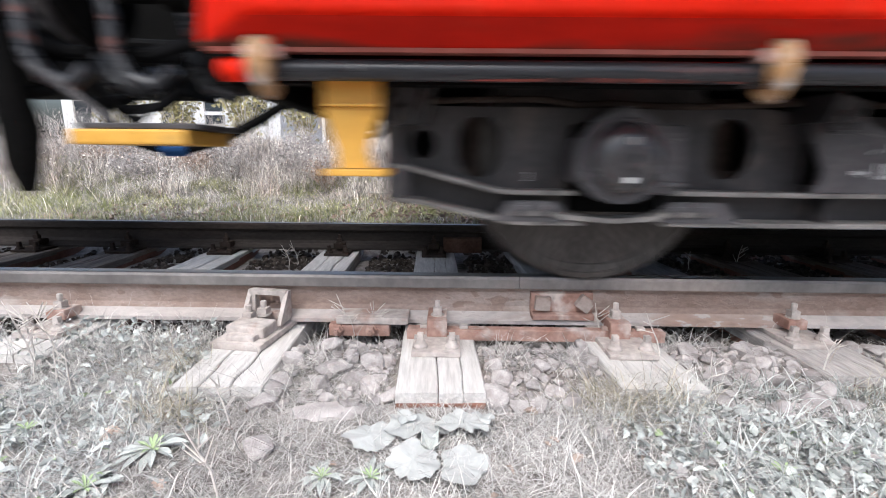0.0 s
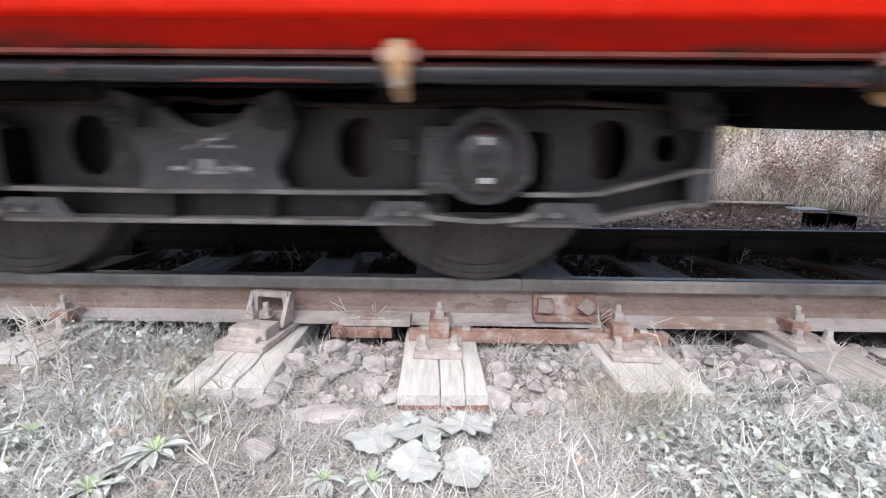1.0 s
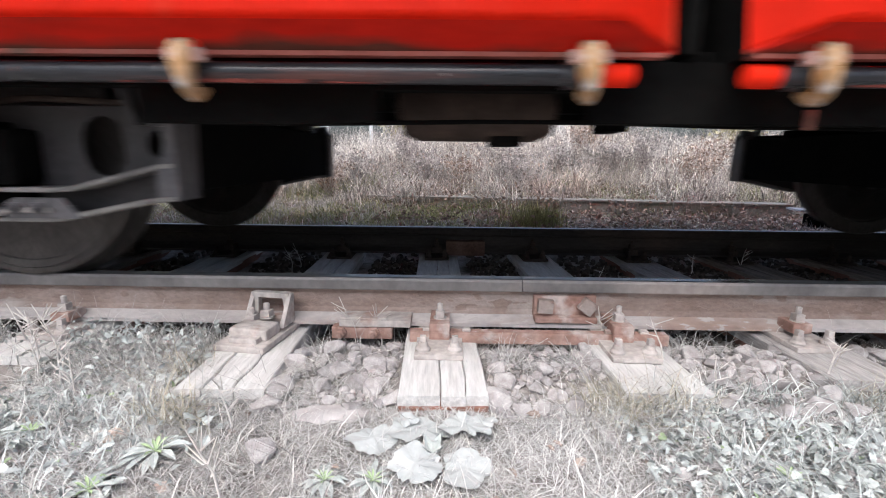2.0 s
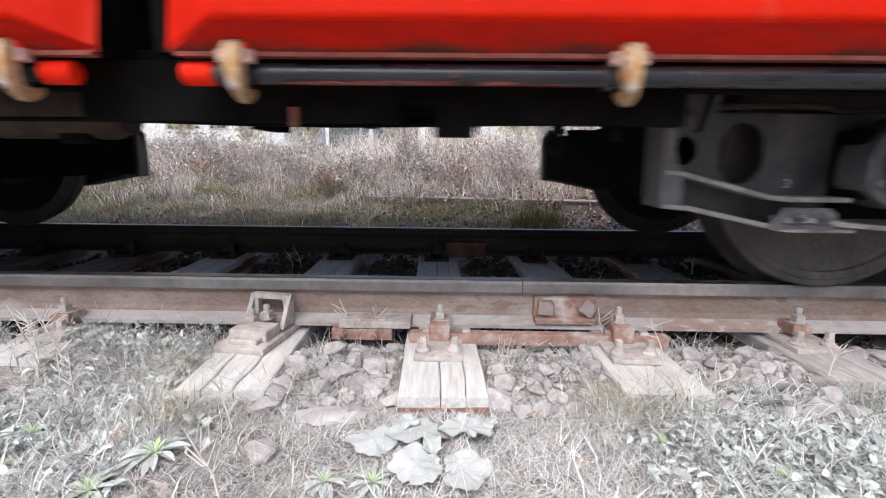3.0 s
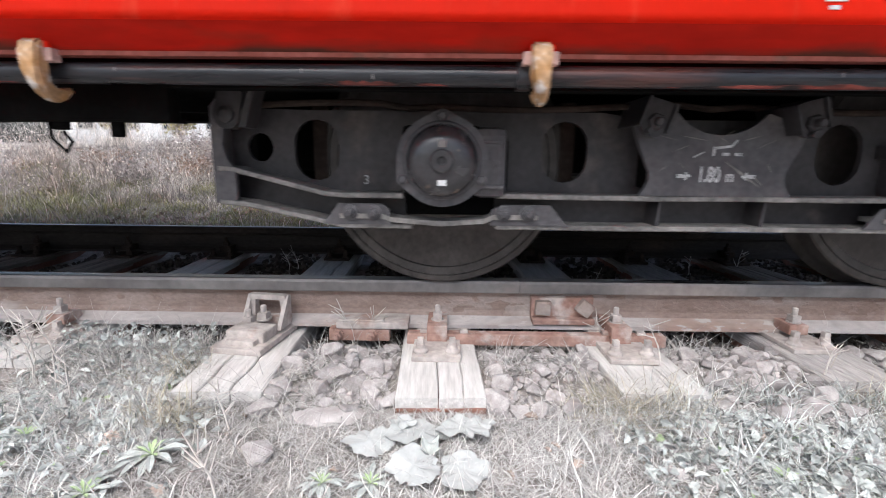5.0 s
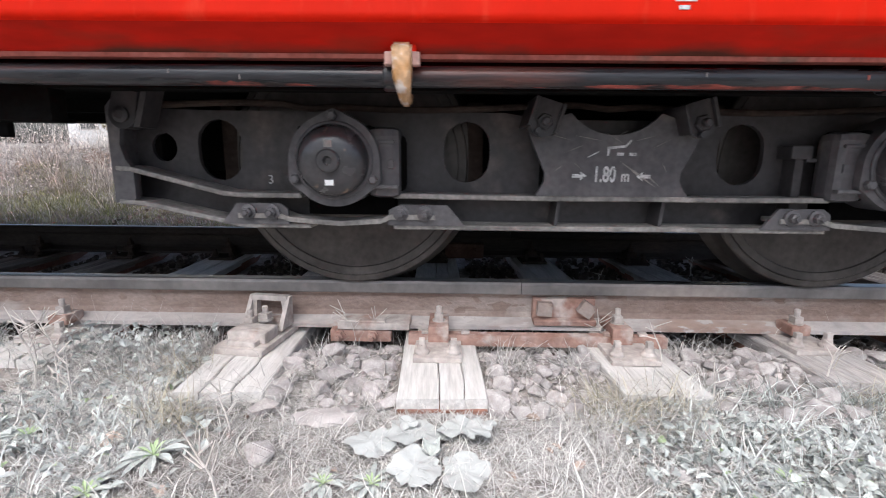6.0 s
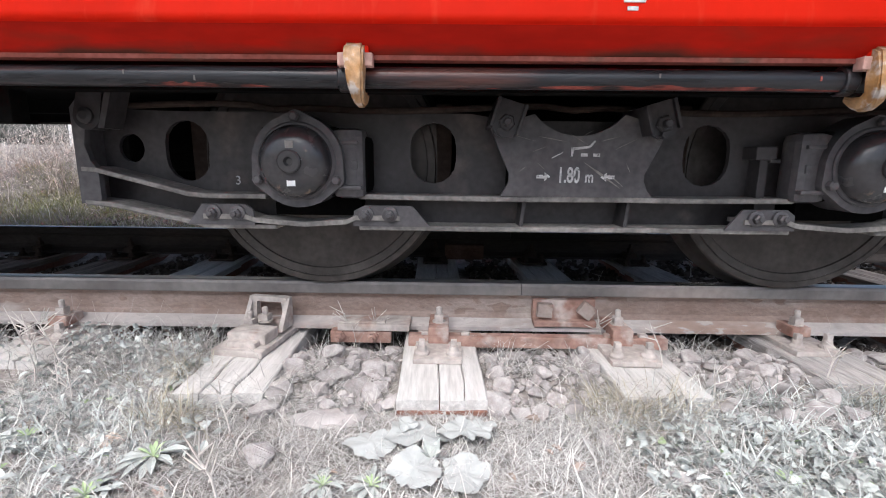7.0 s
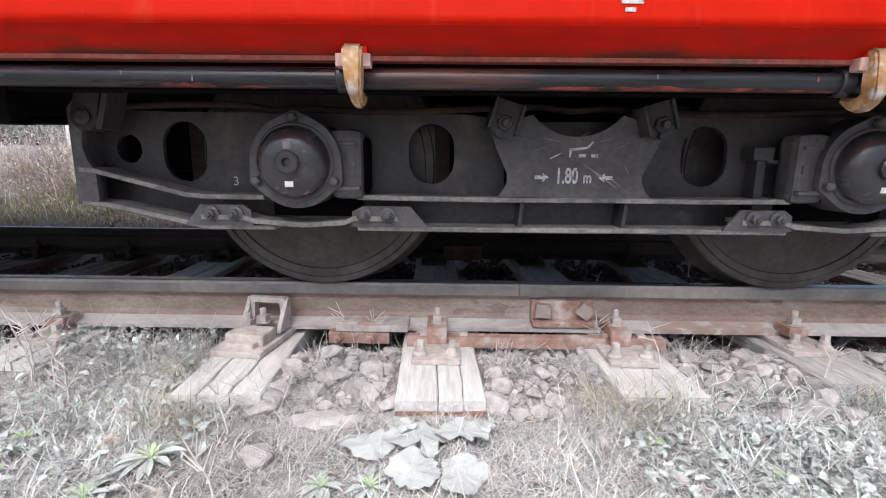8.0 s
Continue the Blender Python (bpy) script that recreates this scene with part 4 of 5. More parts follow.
TRANSOM, BRAKE = simple(f_transom, M_DARK, "transom"), simple(f_brake, M_DARKIRON, "brake_hanger")


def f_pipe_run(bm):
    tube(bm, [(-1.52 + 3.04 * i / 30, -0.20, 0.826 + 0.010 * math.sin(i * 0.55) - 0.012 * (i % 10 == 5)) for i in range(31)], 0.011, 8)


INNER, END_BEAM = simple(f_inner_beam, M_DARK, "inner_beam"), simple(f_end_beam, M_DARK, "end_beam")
PIPE_RUN = simple(f_pipe_run, M_DARKIRON, "brake_pipe", True)


def bogie(x):
    bg = part("bogie", TRANSOM, None, wagon, "black welded two-axle bogie", m=pose(x, 0, 0))
    for y in (0.1, 2 * MID - 0.1):
        part("inner_beam", INNER, None, bg, m=pose(0, y, 0))
    for ex in (-1.60, 1.60):
        part("end_beam", END_BEAM, None, bg, m=pose(ex, 0, 0))
    for bx in (-1.36, -0.44, 0.44, 1.36):
        part("brake_hanger", BRAKE, None, bg, "brown brake hanger", m=pose(bx, 0, 0))
    for side in (0, 1):
        base = pose(0, 2 * MID, 0, 0, 0, 180) if side else pose(0, 0, 0)

        def put(name, me, px=0.0, pz=0.0, turn=0.0, label="", py=0.0):
            return part(name, me, None, bg, label, m=base @ pose(px, py, pz, 0, turn, 0))

        for name, (me, lab) in SIDE.items():
            put(me.name.split(".")[0], me, label=lab)
        for sx in (-1, 1):
            part("spring_bracket", G["bracket"], None, bg, m=base @ pose(sx * 0.243, 0, 0.770, 0, sx * -17, 0) @ Matrix.Diagonal((0.78, 1, 0.80, 1)))
            put("end_bracket", G["endb"], sx * 1.60, 0.785, py=-0.055) if sx < 0 else part("end_bracket", G["endb"], None, bg, m=base @ pose(1.60, -0.055, 0.785) @ Matrix.Diagonal((-1, 1, 1, 1)))
            put("end_plate", G["endp"], -1.645) if sx < 0 else part("end_plate", G["endp"], None, bg, m=base @ pose(1.645, 0, 0) @ Matrix.Diagonal((-1, 1, 1, 1)))
            ax = sx * AXLE
            put("axle_box", G["abox"], ax, AXLE_Z)
            put("damper_housing", G["damper"], ax, AXLE_Z) if sx < 0 else part("damper_housing", G["damper"], None, bg, m=base @ pose(ax, 0, AXLE_Z) @ Matrix.Diagonal((-1, 1, 1, 1)))
            put("cap_ring", G["ring"], ax, AXLE_Z + 0.013)
            put("cap_dome", G["dome"], ax, AXLE_Z + 0.013, label="glossy domed axle-box cap")
            for st in (STICK[2] if x < 0 and sx > 0 else STICK[0], STICK[1]):
                put("sticker", st, ax, AXLE_Z + 0.013, label="white sticker")
            for a in (205, 335, 90):
                put("cap_bolt", G["cbolt"], ax + 0.137 * math.cos(radians(a)), AXLE_Z + 0.013 + 0.137 * math.sin(radians(a)))
            put("keeper_strap", G["strap"], ax, 0.462, label="dusty bowed keeper strap")
            put("gusset", G["gusset"], ax, 0.455)
            put("gusset", G["gusset_b"], ax, 0.455)
            for b in (-0.305, -0.225, 0.205, 0.285):
                put("bolt", G["gbolt"], ax + b, 0.474)
            put("rib", G["rib"], sx * 0.175)
            if sx > 0:
                put("guide", G["guide"], 0.66)
        part("stencilled_text", TEXT_180, None, bg, "white stencilled wheelbase figure", m=base @ pose(-0.026, -0.2852, 0.607, 90, 0, 0))
        part("stencilled_text", TEXT_M, None, bg, "white stencilled unit", m=base @ pose(0.042, -0.2852, 0.603, 90, 0, 0))
        put("arrow", ARROW, -0.107, 0.604)
        part("arrow", ARROW, None, bg, m=base @ pose(0.100, 0, 0.604, 0, 180, 0))
        put("brake_pipe", PIPE_RUN, label="thin brown brake pipe")
        for me in SCRATCHES:
            put("scratch", me, 0.0, 0.618, label="pale scratch")
        put("painted_line", LINES, 0.0, 0.618, label="faint white painted lines")
        part("stencilled_text", TEXT_3, None, bg, "white stencilled figure", m=base @ pose(-1.17, -0.1755, 0.575, 90, 0, 0))
    return bg


for x in (-PIVOT, PIVOT):
    bogie(x)


def f_axle(bm):
    turned(bm, [(0.06, -1.12), (0.065, -0.83), (0.09, -0.80), (0.09, -0.72), (0.08, -0.5), (0.08, 0.5), (0.09, 0.72), (0.09, 0.80), (0.065, 0.83), (0.06, 1.12)], "y", (0, 0, 0), 20)


def f_disc(bm):
    turned(bm, [(0.398, -0.796), (0.395, -0.775), (0.36, -0.756), (0.22, -0.742), (0.14, -0.775), (0.125, -0.800), (0.09, -0.802), (0.09, -0.66), (0.13, -0.66), (0.20, -0.70), (0.38, -0.70)], "y", (0, 0, 0), 72)


def f_tyre(bm):
    turned(bm, [(0.397, -0.804), (0.400, -0.810), (0.428, -0.812), (0.430, -0.8085), (0.434, -0.812), (0.453, -0.810), (0.459, -0.803), (0.462, -0.745), (0.468, -0.722), (0.484, -0.708), (0.488, -0.695), (0.482, -0.682), (0.40, -0.680), (0.39, -0.70)], "y", (0, 0, 0), 96)


def f_chalk(bm):
    for a, r, l in ((200, 0.33, 0.05), (255, 0.30, 0.03), (300, 0.34, 0.035), (80, 0.31, 0.045), (130, 0.29, 0.03), (20, 0.34, 0.03)):
        x, z = r * math.cos(radians(a)), r * math.sin(radians(a))
        box(bm, x - 0.004, x + 0.004, -0.765, -0.752, z - l / 2, z + l / 2)


AXLE_ME, DISC, TYRE, CHALK = simple(f_axle, M_DARK, "axle", True), simple(f_disc, M_WHEEL, "wheel_disc", True), simple(f_tyre, M_TYRE, "tyre", True), simple(f_chalk, M_EDGE, "chalk_mark")
WHEELSETS = []
for x in (-PIVOT - AXLE, -PIVOT + AXLE, PIVOT - AXLE, PIVOT + AXLE):
    ws = part("wheelset", AXLE_ME, None, wagon, "steel wheelset with brown dusty wheels", m=pose(x, MID, AXLE_Z))
    WHEELSETS.append((ws, x))
    for m in (pose(0, 0, 0), pose(0, 0, 0, 0, 0, 180)):
        part("wheel_disc", DISC, None, ws, "brown dusty wheel disc", m=m)
        part("tyre", TYRE, None, ws, "worn bright-edged steel tyre", m=m)
        part("chalk_mark", CHALK, None, ws, "pale chalk marks", m=m)

# ---- the vehicle ahead, of which only the coupled end comes into view ----
LEAD = -6.52
lead = tagged(new("rail_vehicle"), "black end of the coupled vehicle ahead with yellow-edged step", "rail vehicle")
lead.matrix_basis = pose(run(0) + LEAD, 0, 0)
bm = B()
box(bm, -1.6, -0.02, -0.30, 2 * MID + 0.30, 1.03, 1.32, 0.01)
part("end_frame", bm, M_DARK, lead)
bm = B()
box(bm, -0.02, 0.05, -0.45, 2 * MID + 0.45, 1.03, 1.32, 0.01)
part("buffer_beam", bm, M_DARK, lead)
buffers(lead, 0.05, 1, M_FRAME)
bm = B()
box(bm, 0.635, 1.02, -0.28, 0.05, 0.672, 0.722, 0.008)
slab = part("step_board", bm, M_YELLOW, lead, "yellow-edged step board")
bm = B()
box(bm, 0.66, 1.06, -0.27, 0.048, 0.723, 0.742, 0.004)
part("tread", bm, M_FRAME, slab, "dark grating tread")
for pts, m in (([(0.40, -0.2, 0.98), (0.58, -0.22, 0.87), (0.75, -0.22, 0.742)], M_FRAME), ([(0.45, 0.0, 1.0), (0.55, 0.0, 0.86), (0.70, 0.0, 0.742)], M_DARK), ([(0.98, -0.1, 0.93), (0.90, -0.15, 0.84), (0.80, -0.2, 0.742)], M_RUBBER)):
    bm = B()
    tube(bm, pts, 0.014, 8)
    part("strut", bm, m, lead)
for x, y, r in ((0.62, -0.05, 0.035), (0.74, -0.16, 0.028), (0.88, 0.10, 0.03), (0.46, -0.18, 0.03)):
    bm = B()
    tube(bm, [(x - 0.10, y, 1.34), (x - 0.03, y, 1.22), (x, y - 0.01, 1.10), (x + 0.01, y - 0.02, 0.98), (x + 0.05, y - 0.01, 0.90), (x + 0.13, y, 0.87), (x + 0.2, y, 0.93)], r, 10)
    part("hose", bm, M_PIPE, lead, "dusty black drooping hose", True)
bm = B()
tube(bm, [(0.40, -0.22, 1.02), (0.42, -0.24, 0.86), (0.445, -0.24, 0.72), (0.435, -0.24, 0.60), (0.42, -0.22, 0.52)], [0.05, 0.055, 0.06, 0.05, 0.03], 12)
part("drain_pipe", bm, M_DARK, lead, "thick black hanging pipe", True)
for y, d in ((-0.12, 0.0), (0.15, 0.1), (0.45, 0.05)):
    bm = B()
    tube(bm, [(0.0, y, 1.05), (0.12 + d, y - 0.03, 1.02), (0.22 + d, y - 0.04, 0.92), (0.34 + d, y - 0.04, 0.84), (0.48 + d, y - 0.02, 0.86), (0.58 + d, y, 0.94)], 0.022, 10)
    part("hose", bm, M_RUBBER, lead, "black rubber hose", True)
bm = B()
box(bm, 0.05, 0.62, MID - 0.06, MID + 0.06, 1.12, 1.24, 0.02)
part("coupling_hook", bm, M_DARK, lead)
bm = B()
turned(bm, [(0.03, 0), (0.46, 0), (0.46, 0.12), (0.48, 0.13), (0.03, 0.13)], "y", (0, 0, 0), 48)
part("wheel", bm, M_WHEEL, lead, "dark steel wheel", True, pose(-1.05, -0.058, AXLE_Z))
bm = B()
box(bm, -0.55, -0.30, -0.32, 0.0, 0.55, 0.92, 0.03)
part("sand_box", bm, M_DARK, lead)
# ---- plants and litter ----


def blades(name, count, place, length, width, lean, material, label, category, seed, droop=0.6, jitter=1.0, flow=0):
    """Many grass blades in one mesh; place(rng) gives a spot of the plan."""
    rng = random.Random(seed)
    verts, faces = [], []
    for _ in range(count):
        spot = place(rng)
        x, y = spot[0], spot[1]
        k = spot[2] if len(spot) > 2 else 1.0
        z = level(x, y) - 0.004 + (spot[3] if len(spot) > 3 else 0.0)
        L = rng.uniform(*length) * k
        w = rng.uniform(*width)
        a = rng.uniform(0, 2 * math.pi) if not flow else rng.gauss(6 * noise.noise(Vector((x * flow, y * flow, 4))), 0.9)
        th = rng.uniform(*lean)
        bend = rng.uniform(0.2, 1.0) * droop
        dx, dy = math.cos(a), math.sin(a)
        px, py = -dy * w / 2, dx * w / 2
        n0 = len(verts)
        cx, cy, cz = x, y, z
        for i in range(4):
            s = (1.0, 0.85, 0.6)[i] if i < 3 else 0
            if i < 3:
                verts.append((cx - px * s, cy - py * s, cz)), verts.append((cx + px * s, cy + py * s, cz))
            else:
                verts.append((cx, cy, cz))
            t = th + bend * i / 2
            seg = L / 3
            cx, cy, cz = cx + dx * seg * math.sin(t), cy + dy * seg * math.sin(t), max(cz + seg * math.cos(t), z + 0.004 + 0.006 * rng.random())
            turn = rng.uniform(-0.35, 0.35) * jitter
            dx, dy = dx * math.cos(turn) - dy * math.sin(turn), dx * math.sin(turn) + dy * math.cos(turn)
        faces += [(n0, n0 + 1, n0 + 3, n0 + 2), (n0 + 2, n0 + 3, n0 + 5, n0 + 4), (n0 + 4, n0 + 5, n0 + 6)]
    me = raw(name, verts, faces, material)
    return tagged(new(name, me), label, category, kind="stuff")


def on_sleeper(x, y):
    return any(abs(x - s) < 0.15 for s in SLEEPERS) and -0.61 < y < 2.1


def near_spot(rng):
    while True:
        x, y = rng.uniform(-2.2, 2.9), rng.uniform(-1.25, -0.05)
        if on_sleeper(x, y) and rng.random() > 0.015:
            continue
        bare = ((0.62 < x < 1.0 or 1.28 < x < 1.75) and -0.58 < y) or (0.0 < x < 0.33 and y > -0.28)
        if bare and rng.random() > 0.10:
            continue
        if y > -0.5 and x > -0.1 and rng.random() > 0.35:
            continue
        return x, y


blades("straw", 66000, near_spot, (0.03, 0.12), (0.0009, 0.0024), (0.9, 1.55), M_STRAW, "bleached dry straw matted on the ground", "straw", 1, 0.3, 2.2)
blades("grass", 14000, near_spot, (0.03, 0.080), (0.0011, 0.0028), (0.3, 1.3), M_STRAW, "short bleached dead grass", "grass", 2, 1.0, 1.2)


def left_mat_spot(rng):
    while True:
        x, y = rng.uniform(-1.7, -0.33), rng.uniform(-0.66, -0.09)
        if not on_sleeper(x, y) or rng.random() < 0.06:
            return x, y


blades("straw", 9000, left_mat_spot, (0.05, 0.15), (0.0010, 0.0026), (0.7, 1.5), M_STRAW, "pale matted straw over the sleeper ends", "straw", 58, 0.6, 2.2)


def wide_spot(rng):
    x, y = rng.gauss(0.4, 3.2), -0.7 - abs(rng.gauss(0, 1.5))
    return x, y


blades("straw", 9000, wide_spot, (0.05, 0.15), (0.002, 0.005), (0.5, 1.5), M_STRAW, "bleached dry grass of the verge", "grass", 8, 0.5, 1.5)


def tuft_spot(rng):
    cx, cy, r = rng.choice(((0.98, -0.62, 0.12), (1.05, -0.55, 0.06), (0.86, -0.68, 0.12), (0.05, -0.35, 0.09), (0.70, -0.28, 0.08), (1.35, -0.16, 0.1), (-0.55, -0.2, 0.3), (-0.62, -0.3, 0.25), (0.93, -0.3, 0.06), (-0.34, -0.56, 0.09), (-0.21, -0.585, 0.10), (-0.08, -0.55, 0.09), (1.06, -0.54, 0.08), (1.2, -0.54, 0.09), (1.28, -0.50, 0.07)))
    return rng.gauss(cx, r * 0.6), rng.gauss(cy, r * 0.5)


blades("grass", 3500, tuft_spot, (0.08, 0.22), (0.0012, 0.0028), (0.7, 1.5), M_STRAW, "long wiry dead grass beside the sleepers", "grass", 3, 1.3, 1.4)


def green_spot(rng):
    if rng.random() < 0.75:
        return rng.uniform(1.1, 2.6), rng.uniform(-1.1, -0.52) if rng.random() < 0.8 else -0.5
    return rng.uniform(-1.6, -0.3), rng.uniform(-1.1, -0.6)


blades("grass", 5400, green_spot, (0.05, 0.15), (0.002, 0.0048), (0.4, 1.3), M_LEAF, "frosted pale green grass", "grass", 4, 1.0, 1.0)


def olive_tuft_spot(rng):
    cx, cy, r = rng.choice(((1.02, -0.60, 0.08), (1.10, -0.57, 0.07), (0.98, -0.55, 0.05), (1.9, -0.55, 0.12), (-0.42, -0.42, 0.07), (-0.30, -0.66, 0.05)))
    return rng.gauss(cx, r), rng.gauss(cy, r * 0.6)


blades("dry_tussock", 1300, olive_tuft_spot, (0.07, 0.19), (0.0013, 0.0030), (0.3, 1.4), M_OLIVESTRAW, "brownish olive dry grass tussocks beside the sleepers", "grass", 57, 1.4, 1.4)


def leaf_litter(name, count, place, size, material, label, seed, lift=(0.005, 0.035), tilt=0.6):
    """Small lobed leaves, folded along the rib, in one mesh."""
    rng = random.Random(seed)
    verts, faces = [], []
    for _ in range(count):
        x, y, *h = place(rng)
        z = level(x, y) + (h[0] if h else rng.uniform(*lift))
        s = rng.uniform(*size)
        m = pose(x, y, z, math.degrees(rng.gauss(0, tilt)), math.degrees(rng.gauss(0, tilt)), rng.uniform(0, 360))
        n0 = len(verts)
        lobes, rng_w = rng.uniform(0.15, 0.6), rng.uniform(0.2, 0.4)
        for i in range(9):
            u = i / 8
            w = s * rng_w * math.sin(math.pi * (0.06 + 0.94 * u) ** 0.8) * (1 - lobes * (i % 2)) + 0.0004
            fold = w * 0.35
            for px, pz in ((-w, fold), (0, 0), (w, fold)):
                verts.append(tuple(m @ Vector((px, (u - 0.5) * s, pz - 0.25 * s * (u - 0.5) ** 2 * 2))))
        for i in range(8):
            a = n0 + i * 3
            faces += [(a, a + 1, a + 4, a + 3), (a + 1, a + 2, a + 5, a + 4)]
    return tagged(new(name, raw(name, verts, faces, material)), label, "leaves", kind="stuff")


def weed_spot(rng):
    r = rng.random()
    if r < 0.68:
        x = rng.uniform(0.95, 2.7)
        return x, rng.uniform(-1.15, -0.6 + 0.05 * math.sin(x * 7))
    if r < 0.93:
        return rng.uniform(-1.9, -0.12), rng.uniform(-1.1, -0.5)
    return rng.uniform(-0.9, -0.3), rng.uniform(-0.6, -0.2)


leaf_litter("weed_leaves", 4300, weed_spot, (0.014, 0.042), M_LEAF, "frosted grey-green weed leaves covering the ground", 5)
leaf_litter("weed_leaves", 2600, lambda r: (r.gauss(0.4, 3.0), -1.0 - abs(r.gauss(0, 1.1))), (0.02, 0.04), M_LEAF, "scattered frosted weed leaves", 9)
leaf_litter("weed_leaves", 130, weed_spot, (0.012, 0.032), M_GREEN, "fresh green weed leaves", 6)
leaf_litter("dead_leaves", 130, near_spot, (0.02, 0.05), M_BROWNLEAF, "brown curled dead leaves on the ground", 7, (0.004, 0.02))


def broad_leaf(rng, r):
    """A limp leaf with a ragged, irregular edge and a wavy face."""
    verts, ph = [(0, 0, 0.004)], rng.uniform(0, 6)
    n, lobes = 60, rng.choice((5, 6, 7))
    edge = []
    for i in range(n):
        a = 2 * math.pi * i / n
        around = Vector((math.cos(a), math.sin(a), ph))
        edge.append(1.0 + 0.42 * noise.noise(around * 1.3) + 0.20 * noise.noise(around * 3.6) + 0.05 * rng.uniform(-1, 1))
    for f in (0.35, 0.62, 0.82, 1.0):
        for i in range(n):
            a = 2 * math.pi * i / n
            e = r * f * (1 + (edge[i] - 1) * f * f)
            wave = 0.006 * math.sin(a * 2 + ph) * f + 0.004 * math.sin(a * lobes + 2 * ph) * f * f
            verts.append((e * math.cos(a), e * math.sin(a) * 0.9, wave + rng.uniform(-0.0008, 0.0008)))
    faces = [(0, 1 + i, 1 + (i + 1) % n) for i in range(n)]
    for k in range(3):
        b = 1 + k * n
        faces += [(b + i, b + n + i, b + n + (i + 1) % n, b + (i + 1) % n) for i in range(n)]
    me = raw("leaf", verts, faces, M_PALE)
    me.shade_smooth()
    return me


def leaf_plant():
    rng = random.Random(12)
    ob = tagged(new("broad_leaved_plant"), "withered plant with large pale ragged leaves flat on the ground", "plant")
    ob.matrix_basis = pose(0.445, -0.795, level(0.445, -0.795) - 0.004)
    for x, y, r, tip in ((-0.035, 0.075, 0.076, 10), (-0.150, 0.035, 0.062, -4), (0.090, 0.075, 0.064, 6), (-0.035, -0.068, 0.060, -12), (0.080, -0.072, 0.062, -9), (0.135, 0.10, 0.036, 4), (-0.07, 0.10, 0.030, 14)):
        part("leaf", broad_leaf(rng, r), None, ob, m=pose(x, y, 0.026 + rng.uniform(-0.006, 0.014), tip * 0.6, rng.uniform(-6, 6), rng.uniform(0, 360)))
    for k in range(4):
        verts = [(0, 0, 0), (-0.014, 0.022, 0.012), (0, 0.022, 0.004), (0.014, 0.022, 0.012), (0, 0.050, 0.022)]
        part("heart_leaf", raw("heart_leaf", verts, [(0, 2, 1), (0, 3, 2), (1, 2, 4), (2, 3, 4)], M_LEAF), None, ob, "small grey-green heart leaf", m=pose(0.002, 0, 0.004, 25, 0, 40 + k * 95))


leaf_plant()


def rosette(x, y, size, seed):
    """A frosted weed with a green heart."""
    rng = random.Random(seed)
    ob = tagged(new("weed"), "low frosted weed rosette with a green heart", "weed", "weeds beside the track")
    ob.matrix_basis = pose(x, y, level(x, y) + 0.01)
    for k in range(22):
        heart = k > 14
        L = size * (0.45 if heart else rng.uniform(0.8, 1.1))
        w = L * rng.uniform(0.16, 0.24)
        verts, faces = [], []
        for i in range(6):
            u = i / 5
            ww = w * (0.25 + math.sin(math.pi * u ** 1.4) * (0.8 + 0.25 * (i % 2))) * (1 if i < 5 else 0.15)
            zz = L * ((0.8 if heart else 0.34) * u - (0.35 if heart else 0.42) * u * u)
            verts += [(-ww / 2, u * L, zz + ww * 0.2), (0, u * L, zz), (ww / 2, u * L, zz + ww * 0.2)]
        for i in range(5):
            a = i * 3
            faces += [(a, a + 1, a + 4, a + 3), (a + 1, a + 2, a + 5, a + 4)]
        part("leaf", raw("leaf", verts, faces, M_GREEN if heart else M_LEAF), None, ob, "green heart leaf" if heart else "", m=pose(0, 0, 0, rng.uniform(-8, 18), 0, k * 137.5))


for i, (x, y, s) in enumerate(((-0.23, -0.825, 0.085), (0.20, -0.885, 0.06), (0.312, -0.882, 0.06), (-0.62, -0.74, 0.07), (1.28, -0.86, 0.07), (-0.30, -0.95, 0.07))):
    rosette(x, y, s, 60 + i)


def dead_stem(x, y, h, seed, material=M_TWIG):
    rng = random.Random(seed)
    ob = tagged(new("dead_stalk"), "pale dry weed stalk standing by the rail", "dead stalk", "dry stalks")
    ob.matrix_basis = pose(x, y, level(x, y) - 0.01)
    dx = rng.uniform(-0.3, 0.3)
    pts = [(dx * h * u * u + 0.01 * math.sin(5 * u), rng.uniform(-0.004, 0.004), h * u) for u in (0, 0.25, 0.5, 0.75, 1)]
    bm = B()
    tube(bm, pts, [0.0034, 0.003, 0.0026, 0.002, 0.001], 5)
    part("stem", bm, material, ob)
    for k in range(rng.randint(3, 8)):
        u = rng.uniform(0.35, 0.9)
        b = Vector((dx * h * u * u, 0, h * u))
        d = Vector((rng.uniform(-1, 1), rng.uniform(-0.5, 0.5), rng.uniform(0.2, 0.9))).normalized() * h * 0.3
        bm = B()
        tube(bm, [b, b + d * 0.5, b + d], [0.0022, 0.0017, 0.001], 5)
        part("twig", bm, material, ob)


